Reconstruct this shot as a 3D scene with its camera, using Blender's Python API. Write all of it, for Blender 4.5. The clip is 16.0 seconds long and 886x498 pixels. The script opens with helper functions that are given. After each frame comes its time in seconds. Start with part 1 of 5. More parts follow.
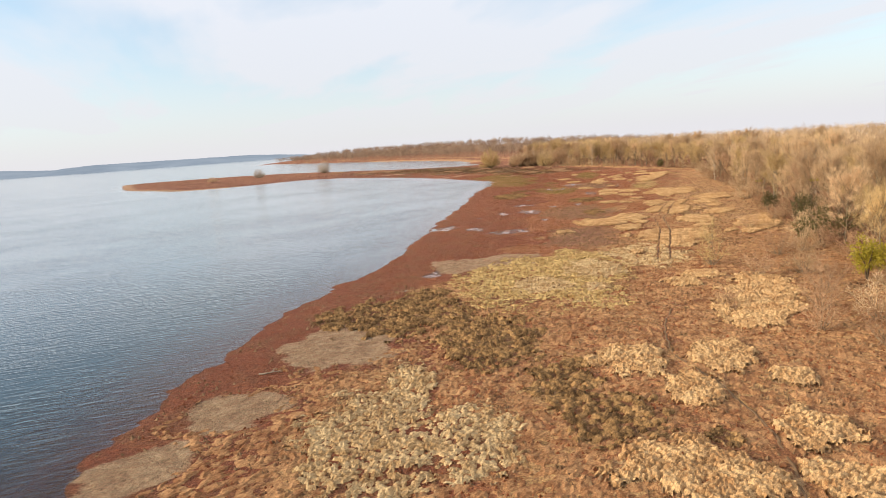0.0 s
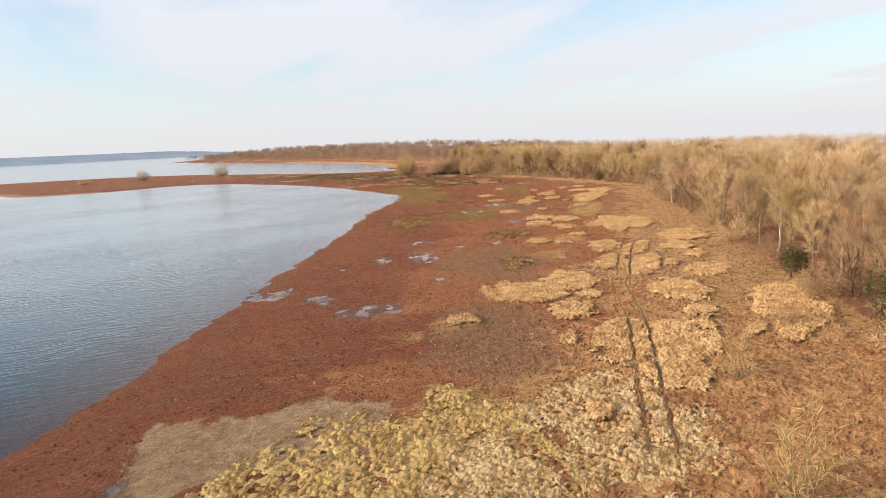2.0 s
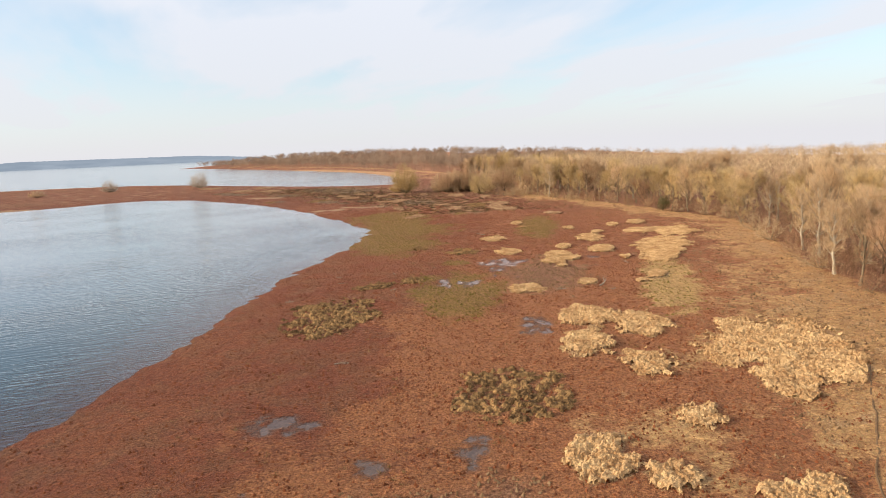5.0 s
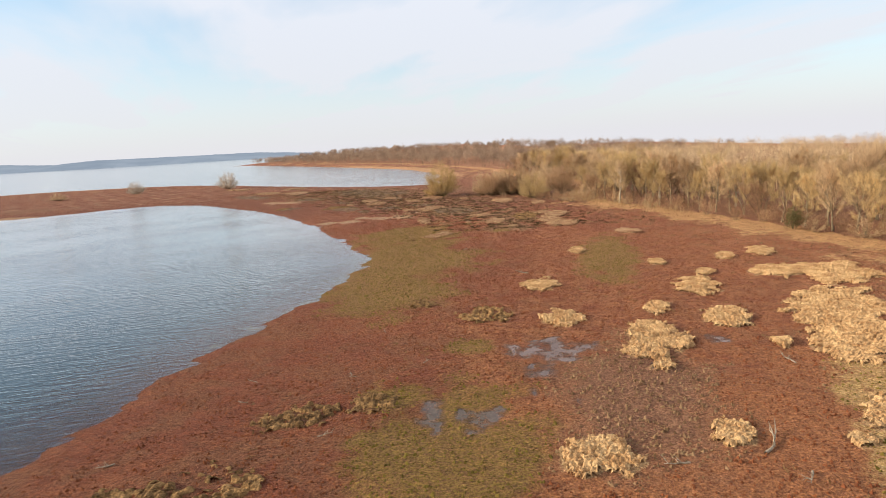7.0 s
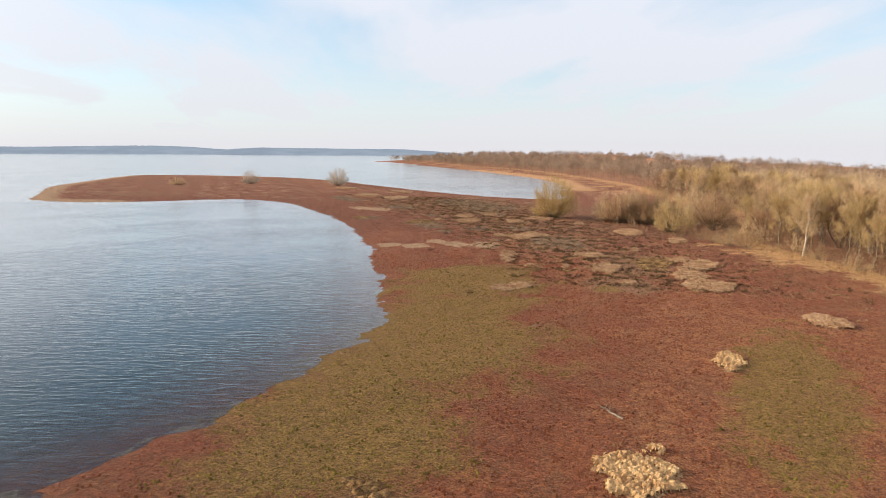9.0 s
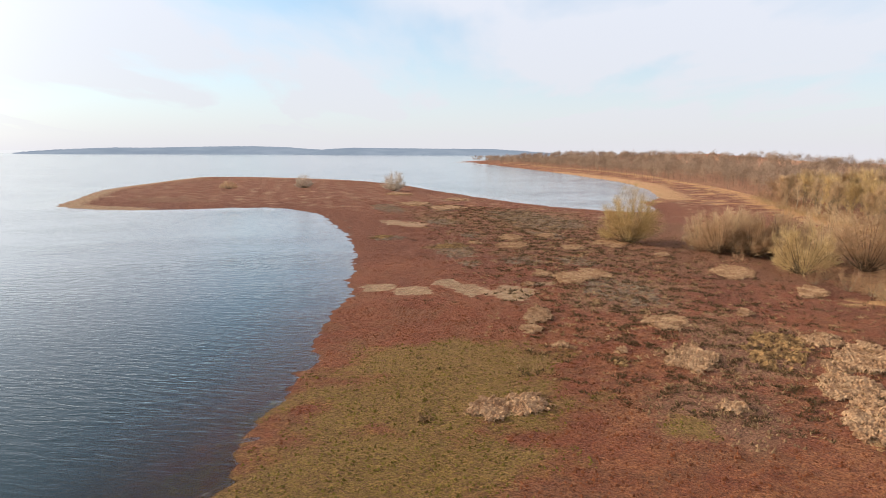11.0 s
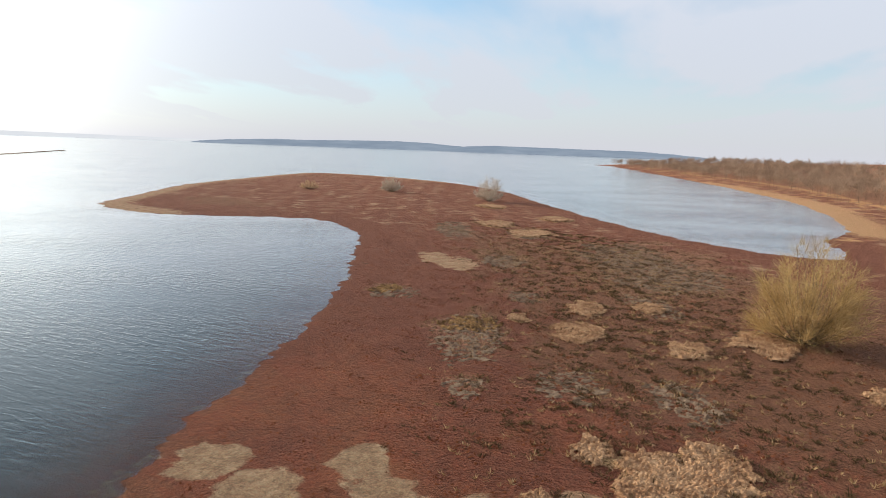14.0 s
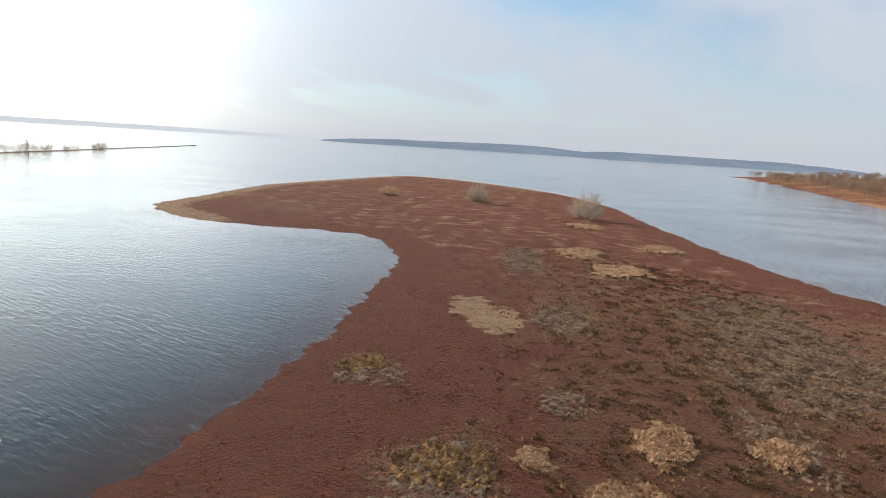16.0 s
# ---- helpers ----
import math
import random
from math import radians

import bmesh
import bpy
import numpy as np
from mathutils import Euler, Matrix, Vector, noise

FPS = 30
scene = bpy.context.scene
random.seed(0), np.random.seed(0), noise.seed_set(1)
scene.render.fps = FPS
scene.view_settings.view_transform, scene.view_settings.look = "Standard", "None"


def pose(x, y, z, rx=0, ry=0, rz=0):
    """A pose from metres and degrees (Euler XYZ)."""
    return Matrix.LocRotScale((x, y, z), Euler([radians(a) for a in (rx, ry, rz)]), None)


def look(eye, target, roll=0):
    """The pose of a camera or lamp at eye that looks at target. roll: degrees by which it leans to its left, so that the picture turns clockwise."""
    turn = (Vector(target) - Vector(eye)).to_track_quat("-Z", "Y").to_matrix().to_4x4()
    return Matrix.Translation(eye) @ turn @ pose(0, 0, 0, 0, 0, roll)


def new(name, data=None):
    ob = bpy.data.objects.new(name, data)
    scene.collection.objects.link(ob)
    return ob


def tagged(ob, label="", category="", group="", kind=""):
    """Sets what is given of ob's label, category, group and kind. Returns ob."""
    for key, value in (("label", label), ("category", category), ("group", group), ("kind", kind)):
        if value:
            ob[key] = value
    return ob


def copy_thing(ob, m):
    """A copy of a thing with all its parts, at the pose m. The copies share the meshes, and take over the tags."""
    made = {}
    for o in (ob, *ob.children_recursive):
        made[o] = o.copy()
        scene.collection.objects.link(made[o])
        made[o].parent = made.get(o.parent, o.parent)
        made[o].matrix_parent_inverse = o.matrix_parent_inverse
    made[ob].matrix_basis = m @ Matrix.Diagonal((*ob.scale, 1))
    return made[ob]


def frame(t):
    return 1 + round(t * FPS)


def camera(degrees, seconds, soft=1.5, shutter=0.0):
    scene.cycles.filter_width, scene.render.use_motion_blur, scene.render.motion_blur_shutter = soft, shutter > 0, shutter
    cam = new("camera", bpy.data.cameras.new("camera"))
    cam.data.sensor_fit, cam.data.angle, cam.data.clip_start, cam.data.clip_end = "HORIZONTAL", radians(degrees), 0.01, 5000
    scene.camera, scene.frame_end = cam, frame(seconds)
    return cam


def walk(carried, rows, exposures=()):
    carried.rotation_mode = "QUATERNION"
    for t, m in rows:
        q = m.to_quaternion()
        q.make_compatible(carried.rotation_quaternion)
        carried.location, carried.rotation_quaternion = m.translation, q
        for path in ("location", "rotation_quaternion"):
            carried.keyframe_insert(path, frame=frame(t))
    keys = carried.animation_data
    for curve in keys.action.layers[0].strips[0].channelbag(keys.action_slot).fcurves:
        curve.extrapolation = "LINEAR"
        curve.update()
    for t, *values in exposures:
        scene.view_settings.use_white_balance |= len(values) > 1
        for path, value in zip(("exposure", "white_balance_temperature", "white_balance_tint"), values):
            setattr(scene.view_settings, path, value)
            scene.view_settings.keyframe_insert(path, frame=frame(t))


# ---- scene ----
cam = camera(73.49, 16.0, 0.85)
PATH = [
    (0.0, 0.00, 0.00, 17.74, 79.87, 4.11, 0.89),
    (0.5, 3.46, 12.35, 17.93, 79.28, 3.22, -1.28),
    (1.0, 6.74, 24.56, 18.08, 79.49, 2.95, -2.84),
    (1.5, 9.78, 36.60, 18.21, 79.40, 2.52, -4.42),
    (2.0, 12.68, 48.48, 18.29, 79.57, 2.79, -5.30),
    (2.5, 15.45, 60.07, 18.36, 79.86, 3.50, -5.58),
    (3.0, 18.15, 71.29, 18.47, 79.90, 3.15, -5.44),
    (3.5, 20.81, 82.14, 18.62, 79.91, 3.17, -5.31),
    (4.0, 23.40, 92.85, 18.81, 80.07, 2.44, -4.28),
    (6.5, 32.52, 145.79, 18.87, 80.39, 3.86, 0.46),
    (7.0, 34.46, 155.77, 18.88, 79.92, 3.28, 2.98),
    (7.5, 36.36, 165.68, 18.84, 80.24, 1.75, 7.02),
    (8.0, 38.25, 175.56, 18.75, 80.65, -0.08, 11.33),
    (10.5, 40.77, 225.67, 19.63, 80.56, 0.91, 22.50),
    (11.0, 40.22, 234.83, 19.88, 80.59, -0.19, 25.45),
    (11.5, 39.50, 243.93, 20.14, 80.53, -0.50, 28.03),
    (12.0, 38.38, 252.98, 20.44, 80.45, -0.06, 29.80),
    (12.5, 36.90, 261.98, 20.76, 80.35, 0.03, 31.26),
    (13.0, 35.14, 270.82, 21.04, 80.38, -0.25, 33.26),
    (13.5, 33.10, 279.46, 21.37, 80.33, -0.89, 35.92),
    (14.0, 30.75, 287.86, 21.72, 80.18, -1.97, 39.13),
    (14.5, 28.04, 295.99, 22.08, 80.13, -2.83, 42.16),
    (15.0, 25.08, 303.84, 22.47, 79.90, -4.37, 45.17),
    (15.5, 22.03, 311.44, 22.86, 79.75, -4.93, 48.31),
    (16.0, 19.00, 318.90, 23.16, 79.91, -3.44, 50.64),
]
walk(cam, [(t, pose(*row)) for t, *row in PATH], [(0.0, 0.02, 6500, 10), (8.0, 0.0, 6420, 10), (11.0, -0.02, 6380, 11), (13.0, -0.1, 6300, 10), (16.0, -0.4, 6080, 9)])

# ---- light ----
SUN_AZIMUTH = 101.0      # degrees to the left of +y
SUN_ELEVATION = 19.0
world = bpy.data.worlds.new("sky")
scene.world = world
world.use_nodes = True
wn, wl = world.node_tree.nodes, world.node_tree.links
wn.clear()

sky = wn.new("ShaderNodeTexSky")
sky.sky_type = "NISHITA"
sky.sun_disc = False
sky.sun_elevation = radians(SUN_ELEVATION)
sky.sun_rotation = radians(-SUN_AZIMUTH)
sky.altitude = 100
sky.air_density, sky.dust_density, sky.ozone_density = 1.0, 0.6, 1.4
sky_gain = wn.new("ShaderNodeMixRGB")
sky_gain.blend_type = "MULTIPLY"
sky_gain.inputs[0].default_value = 1.0
sky_gain.inputs[2].default_value = (0.155, 0.195, 0.20, 1)
wl.new(sky.outputs[0], sky_gain.inputs[1])
coords = wn.new("ShaderNodeTexCoord")
split = wn.new("ShaderNodeSeparateXYZ")
wl.new(coords.outputs["Generated"], split.inputs[0])


def wmath(op, a, b=0.0, clamp=False):
    n = wn.new("ShaderNodeMath")
    n.operation, n.use_clamp = op, clamp
    for socket, v in zip(n.inputs, (a, b)):
        if isinstance(v, (int, float)):
            socket.default_value = v
        else:
            wl.new(v, socket)
    return n.outputs[0]


# thin cloud on a flat layer high above, seen foreshortened towards the horizon
up = wmath("MAXIMUM", split.outputs["Z"], 0.0)
lift = wmath("ADD", up, 0.12)
layer = wn.new("ShaderNodeCombineXYZ")
wl.new(wmath("DIVIDE", split.outputs["X"], lift), layer.inputs[0])
wl.new(wmath("DIVIDE", split.outputs["Y"], lift), layer.inputs[1])
turn = wn.new("ShaderNodeMapping")
turn.vector_type = "TEXTURE"
turn.inputs["Rotation"].default_value = (0, 0, radians(115))
turn.inputs["Scale"].default_value = (1.9, 0.85, 1)
turn.inputs["Location"].default_value = (0.7, 0.35, 0)
wl.new(layer.outputs[0], turn.inputs[0])
cloud = wn.new("ShaderNodeTexNoise")
cloud.inputs["Scale"].default_value = 0.85
cloud.inputs["Detail"].default_value = 5.0
cloud.inputs["Roughness"].default_value = 0.5
cloud.inputs["Distortion"].default_value = 0.25
wl.new(turn.outputs[0], cloud.inputs["Vector"])
cover = wn.new("ShaderNodeMapRange")
cover.inputs["From Min"].default_value = 0.21
cover.inputs["From Max"].default_value = 0.54
wl.new(cloud.outputs["Fac"], cover.inputs["Value"])
haze = wmath("SUBTRACT", 1.0, wmath("MULTIPLY", up, 3.4), True)
veil = wmath("MAXIMUM", wmath("MULTIPLY", cover.outputs[0], 0.93), haze)
veil_colour = wn.new("ShaderNodeMixRGB")
veil_colour.inputs[1].default_value = (0.88, 0.91, 0.99, 1)
veil_colour.inputs[2].default_value = (0.80, 0.79, 0.82, 1)
wl.new(haze, veil_colour.inputs[0])
# the veil glows round the sun
sun_way = Vector((-math.sin(radians(SUN_AZIMUTH)) * math.cos(radians(SUN_ELEVATION)), math.cos(radians(SUN_AZIMUTH)) * math.cos(radians(SUN_ELEVATION)), math.sin(radians(SUN_ELEVATION))))
near_sun = wn.new("ShaderNodeVectorMath")
near_sun.operation = "DOT_PRODUCT"
near_sun.inputs[1].default_value = sun_way
wl.new(coords.outputs["Generated"], near_sun.inputs[0])
aureole = wmath("MULTIPLY", wmath("POWER", wmath("MAXIMUM", near_sun.outputs["Value"], 0.0), 9.0), 1.5)
aureole = wmath("ADD", aureole, wmath("MULTIPLY", wmath("POWER", wmath("MAXIMUM", near_sun.outputs["Value"], 0.0), 20.0), 8.0))
glow = wn.new("ShaderNodeMixRGB")
glow.blend_type = "ADD"
glow.inputs[2].default_value = (1.0, 0.93, 0.78, 1)
wl.new(aureole, glow.inputs[0])
wl.new(veil_colour.outputs[0], glow.inputs[1])
heavens = wn.new("ShaderNodeMixRGB")
wl.new(veil, heavens.inputs[0])
wl.new(sky_gain.outputs[0], heavens.inputs[1])
wl.new(glow.outputs[0], heavens.inputs[2])
background = wn.new("ShaderNodeBackground")
wl.new(heavens.outputs[0], background.inputs["Color"])
background.inputs["Strength"].default_value = 1.0
out = wn.new("ShaderNodeOutputWorld")
wl.new(background.outputs[0], out.inputs[0])

sun = new("sun", bpy.data.lights.new("sun", "SUN"))
sun.data.energy, sun.data.angle, sun.data.color = 5.0, radians(0.9), (1.0, 0.86, 0.68)
sun.matrix_world = look(Vector((0, 0, 300)), Vector((0, 0, 300)) - sun_way)

# ---- materials ----


def material(name):
    m = bpy.data.materials.new(name)
    m.use_nodes = True
    m.node_tree.nodes.clear()
    o = m.node_tree.nodes.new("ShaderNodeOutputMaterial")
    return m, m.node_tree.nodes, m.node_tree.links, o


class Graph:
    """Shortcuts for building a node tree."""

    def __init__(self, name):
        self.m, self.n, self.l, self.out = material(name)

    def put(self, socket, v):
        if isinstance(v, (int, float)):
            socket.default_value = v
        elif isinstance(v, tuple):
            socket.default_value = (*v, 1) if len(socket.default_value) == 4 and len(v) == 3 else v
        else:
            self.l.new(v, socket)

    def math(self, op, a, b=0.0, clamp=False):
        n = self.n.new("ShaderNodeMath")
        n.operation, n.use_clamp = op, clamp
        self.put(n.inputs[0], a)
        self.put(n.inputs[1], b)
        return n.outputs[0]

    def mix(self, f, a, b, mode="MIX"):
        n = self.n.new("ShaderNodeMixRGB")
        n.blend_type = mode
        for s, v in zip(n.inputs, (f, a, b)):
            self.put(s, v)
        return n.outputs[0]

    def place(self, scale=(1, 1, 1), turn=0.0):
        g = self.n.new("ShaderNodeNewGeometry")
        mp = self.n.new("ShaderNodeMapping")
        mp.inputs["Scale"].default_value = scale
        mp.inputs["Rotation"].default_value = (0, 0, radians(turn))
        self.l.new(g.outputs["Position"], mp.inputs[0])
        return mp.outputs[0]

    def stretched(self, along, across, turn):
        """Places scaled along and across a direction."""
        mp = self.n.new("ShaderNodeMapping")
        mp.vector_type = "TEXTURE"
        mp.inputs["Scale"].default_value = (along, across, 1)
        mp.inputs["Rotation"].default_value = (0, 0, radians(turn))
        self.l.new(self.n.new("ShaderNodeNewGeometry").outputs["Position"], mp.inputs[0])
        return mp.outputs[0]

    def noise(self, scale, detail=4.0, rough=0.55, vector=None, distortion=0.0):
        n = self.n.new("ShaderNodeTexNoise")
        n.inputs["Scale"].default_value, n.inputs["Detail"].default_value = scale, detail
        n.inputs["Roughness"].default_value, n.inputs["Distortion"].default_value = rough, distortion
        self.l.new(vector or self.place(), n.inputs["Vector"])
        return n.outputs["Fac"]

    def step(self, v, a, b):
        n = self.n.new("ShaderNodeMapRange")
        n.interpolation_type = "SMOOTHSTEP"
        n.inputs["From Min"].default_value, n.inputs["From Max"].default_value = a, b
        self.put(n.inputs["Value"], v)
        return n.outputs[0]

    def ramp(self, v, *stops):
        n = self.n.new("ShaderNodeValToRGB")
        while len(n.color_ramp.elements) < len(stops):
            n.color_ramp.elements.new(0.5)
        for e, (at, c) in zip(n.color_ramp.elements, stops):
            e.position, e.color = at, (*c, 1)
        self.put(n.inputs[0], v)
        return n.outputs[0]

    def bump(self, height, strength, distance):
        n = self.n.new("ShaderNodeBump")
        n.inputs["Strength"].default_value, n.inputs["Distance"].default_value = strength, distance
        self.l.new(height, n.inputs["Height"])
        return n.outputs[0]

    def attribute(self, name):
        n = self.n.new("ShaderNodeAttribute")
        n.attribute_name = name
        s = self.n.new("ShaderNodeSeparateColor")
        self.l.new(n.outputs["Color"], s.inputs[0])
        return (*s.outputs, n.outputs["Alpha"])

    def island(self):
        return self.n.new("ShaderNodeNewGeometry").outputs["Random Per Island"]

    def one(self):
        return self.n.new("ShaderNodeObjectInfo").outputs["Random"]

    def finish(self, colour, rough=0.9, normal=None, specular=0.3, translucent=0.0, fuzz=0.0):
        p = self.n.new("ShaderNodeBsdfPrincipled")
        self.put(p.inputs["Base Color"], colour)
        self.put(p.inputs["Roughness"], rough)
        self.put(p.inputs["Specular IOR Level"], specular)
        p.inputs["Sheen Weight"].default_value = fuzz
        p.inputs["Sheen Roughness"].default_value = 0.3
        p.inputs["Sheen Tint"].default_value = (1.0, 0.44, 0.24, 1)
        if normal is not None:
            self.l.new(normal, p.inputs["Normal"])
        shader = p.outputs[0]
        if translucent:
            t = self.n.new("ShaderNodeBsdfTranslucent")
            self.put(t.inputs["Color"], colour)
            mx = self.n.new("ShaderNodeMixShader")
            mx.inputs[0].default_value = translucent
            self.l.new(shader, mx.inputs[1])
            self.l.new(t.outputs[0], mx.inputs[2])
            shader = mx.outputs[0]
        self.l.new(shader, self.out.inputs[0])
        return self.m


def ground_material():
    g = Graph("lake_bed")
    straw, green, pale, wet = g.attribute("cover_a")
    mauve, yellow, reed, dark = g.attribute("cover_b")
    flat = g.place()
    broad = g.noise(0.09, 5, 0.6, flat)
    middle = g.noise(0.7, 5, 0.62, flat)
    fine = g.noise(6.5, 4, 0.68, flat)
    grit = g.noise(22.0, 3, 0.7, flat)
    rag = g.math("ADD", g.math("MULTIPLY", g.math("SUBTRACT", middle, 0.5), 1.3), g.math("MULTIPLY", g.math("SUBTRACT", fine, 0.5), 0.55))

    def edge(mask, low=0.35, high=0.6):
        return g.step(g.math("ADD", mask, g.math("MULTIPLY", rag, g.math("MULTIPLY", g.math("MULTIPLY", mask, g.math("SUBTRACT", 1.15, mask)), 2.6))), low, high)

    red = g.ramp(fine, (0.36, (0.061, 0.012, 0.004)), (0.5, (0.133, 0.027, 0.009)), (0.64, (0.220, 0.053, 0.016)))
    rust = g.ramp(fine, (0.36, (0.082, 0.021, 0.007)), (0.5, (0.176, 0.048, 0.015)), (0.64, (0.281, 0.092, 0.030)))
    colour = g.mix(g.step(g.math("ADD", broad, g.math("MULTIPLY", g.math("SUBTRACT", middle, 0.5), 0.5)), 0.42, 0.66), red, rust)
    inland, north, _, _ = g.attribute("cover_c")
    umber = g.ramp(fine, (0.36, (0.045, 0.020, 0.008)), (0.5, (0.115, 0.050, 0.018)), (0.64, (0.230, 0.115, 0.043)))
    drift = g.noise(0.22, 4, 0.6, flat, 0.6)
    colour = g.mix(g.math("MULTIPLY", g.math("MULTIPLY", g.step(drift, 0.44, 0.62), g.math("SUBTRACT", 1.0, north)), 0.6), colour, umber)
    # darker northern red: the shaded sides of backlit plants, put into the colour
    backlit_red = g.ramp(fine, (0.36, (0.024, 0.005, 0.002)), (0.5, (0.057, 0.010, 0.004)), (0.64, (0.102, 0.022, 0.008)))
    colour = g.mix(g.math("MULTIPLY", edge(north, 0.15, 0.85), 0.85), colour, backlit_red)
    crumb = g.ramp(fine, (0.36, (0.112, 0.036, 0.013)), (0.5, (0.278, 0.104, 0.034)), (0.64, (0.459, 0.205, 0.076)))
    colour = g.mix(g.math("MULTIPLY", edge(inland, 0.2, 0.8), 0.9), colour, crumb)
    tan = g.ramp(g.math("ADD", g.math("MULTIPLY", fine, 0.6), g.math("MULTIPLY", middle, 0.4)), (0.34, (0.186, 0.086, 0.031)), (0.5, (0.435, 0.253, 0.096)), (0.66, (0.636, 0.431, 0.187)))
    colour = g.mix(edge(straw, 0.3, 0.75), colour, tan)
    stubble = g.ramp(fine, (0.36, (0.057, 0.028, 0.016)), (0.5, (0.168, 0.086, 0.048)), (0.64, (0.328, 0.193, 0.111)))
    colour = g.mix(g.math("MULTIPLY", edge(mauve, 0.3, 0.95), 0.8), colour, stubble)
    moss = g.ramp(fine, (0.36, (0.048, 0.034, 0.004)), (0.5, (0.141, 0.101, 0.012)), (0.64, (0.255, 0.185, 0.030)))
    colour = g.mix(g.math("MULTIPLY", edge(green, 0.2, 0.95), 0.84), colour, moss)
    gold = g.ramp(fine, (0.36, (0.24, 0.145, 0.03)), (0.5, (0.43, 0.275, 0.10)), (0.64, (0.64, 0.46, 0.20)))
    colour = g.mix(edge(yellow, 0.25, 0.75), colour, gold)
    sand = g.ramp(g.math("ADD", g.math("MULTIPLY", middle, 0.5), g.math("MULTIPLY", fine, 0.5)), (0.36, (0.147, 0.088, 0.044)), (0.5, (0.285, 0.200, 0.112)), (0.64, (0.405, 0.310, 0.187)))
    colour = g.mix(edge(pale), colour, sand)
    litter = g.ramp(fine, (0.36, (0.171, 0.090, 0.034)), (0.5, (0.418, 0.266, 0.119)), (0.7, (0.627, 0.441, 0.230)))
    colour = g.mix(edge(reed), colour, litter)
    # dark ground under the sedge; over the point it stands for backlit shade
    dark_bed = g.ramp(fine, (0.3, (0.03, 0.024, 0.012)), (0.6, (0.13, 0.085, 0.036)))
    colour = g.mix(g.math("MULTIPLY", edge(dark, 0.35, 0.8), 0.45), colour, dark_bed)
    damp = g.math("MULTIPLY", g.step(g.math("ADD", wet, g.math("MULTIPLY", rag, 1.9)), 0.66, 1.0), g.step(wet, 0.02, 0.25))
    colour = g.mix(g.math("MULTIPLY", damp, 0.85), colour, (0.075, 0.062, 0.055))
    # grain of single dead plants and crumbs of mud
    colour = g.mix(0.9, colour, g.ramp(grit, (0.33, (0.40, 0.38, 0.36)), (0.5, (1, 1, 1)), (0.68, (1.55, 1.5, 1.4))), "MULTIPLY")
    lumpy = g.noise(2.1, 3, 0.6, flat)
    cells = g.n.new("ShaderNodeTexVoronoi")
    cells.inputs["Scale"].default_value = 3.4
    bent = g.n.new("ShaderNodeVectorMath")
    bent.operation = "MULTIPLY_ADD"
    warp = g.n.new("ShaderNodeTexNoise")
    warp.inputs["Scale"].default_value = 1.6
    g.l.new(flat, warp.inputs["Vector"])
    g.l.new(warp.outputs["Color"], bent.inputs[0])
    bent.inputs[1].default_value = (0.5, 0.5, 0.0)
    g.l.new(flat, bent.inputs[2])
    g.l.new(bent.outputs[0], cells.inputs["Vector"])
    crumbs = g.math("SUBTRACT", 1.0, cells.outputs["Distance"])
    tint = g.n.new("ShaderNodeSeparateColor")
    g.l.new(cells.outputs["Color"], tint.inputs[0])
    colour = g.mix(0.5, colour, g.ramp(tint.outputs[0], (0.0, (0.62, 0.58, 0.55)), (0.5, (1, 1, 1)), (1.0, (1.4, 1.36, 1.3))), "MULTIPLY")
    colour = g.mix(0.4, colour, g.ramp(lumpy, (0.36, (0.52, 0.49, 0.47)), (0.5, (1, 1, 1)), (0.64, (1.35, 1.32, 1.28))), "MULTIPLY")
    relief = g.math("ADD", g.math("ADD", g.math("MULTIPLY", fine, 0.7), g.math("MULTIPLY", grit, 0.28)), g.math("ADD", g.math("MULTIPLY", lumpy, 0.8), g.math("MULTIPLY", crumbs, 0.28)))
    relief = g.math("MULTIPLY", relief, g.math("SUBTRACT", 1.0, g.math("MULTIPLY", damp, 0.97)))
    rough = g.math("SUBTRACT", 0.95, g.math("MULTIPLY", damp, 0.83))
    # sheen of dry plants, kept strong so far ground lightens as in haze
    return g.finish(colour, rough, g.bump(relief, 1.0, 0.32), 0.3, 0.0, 0.42)


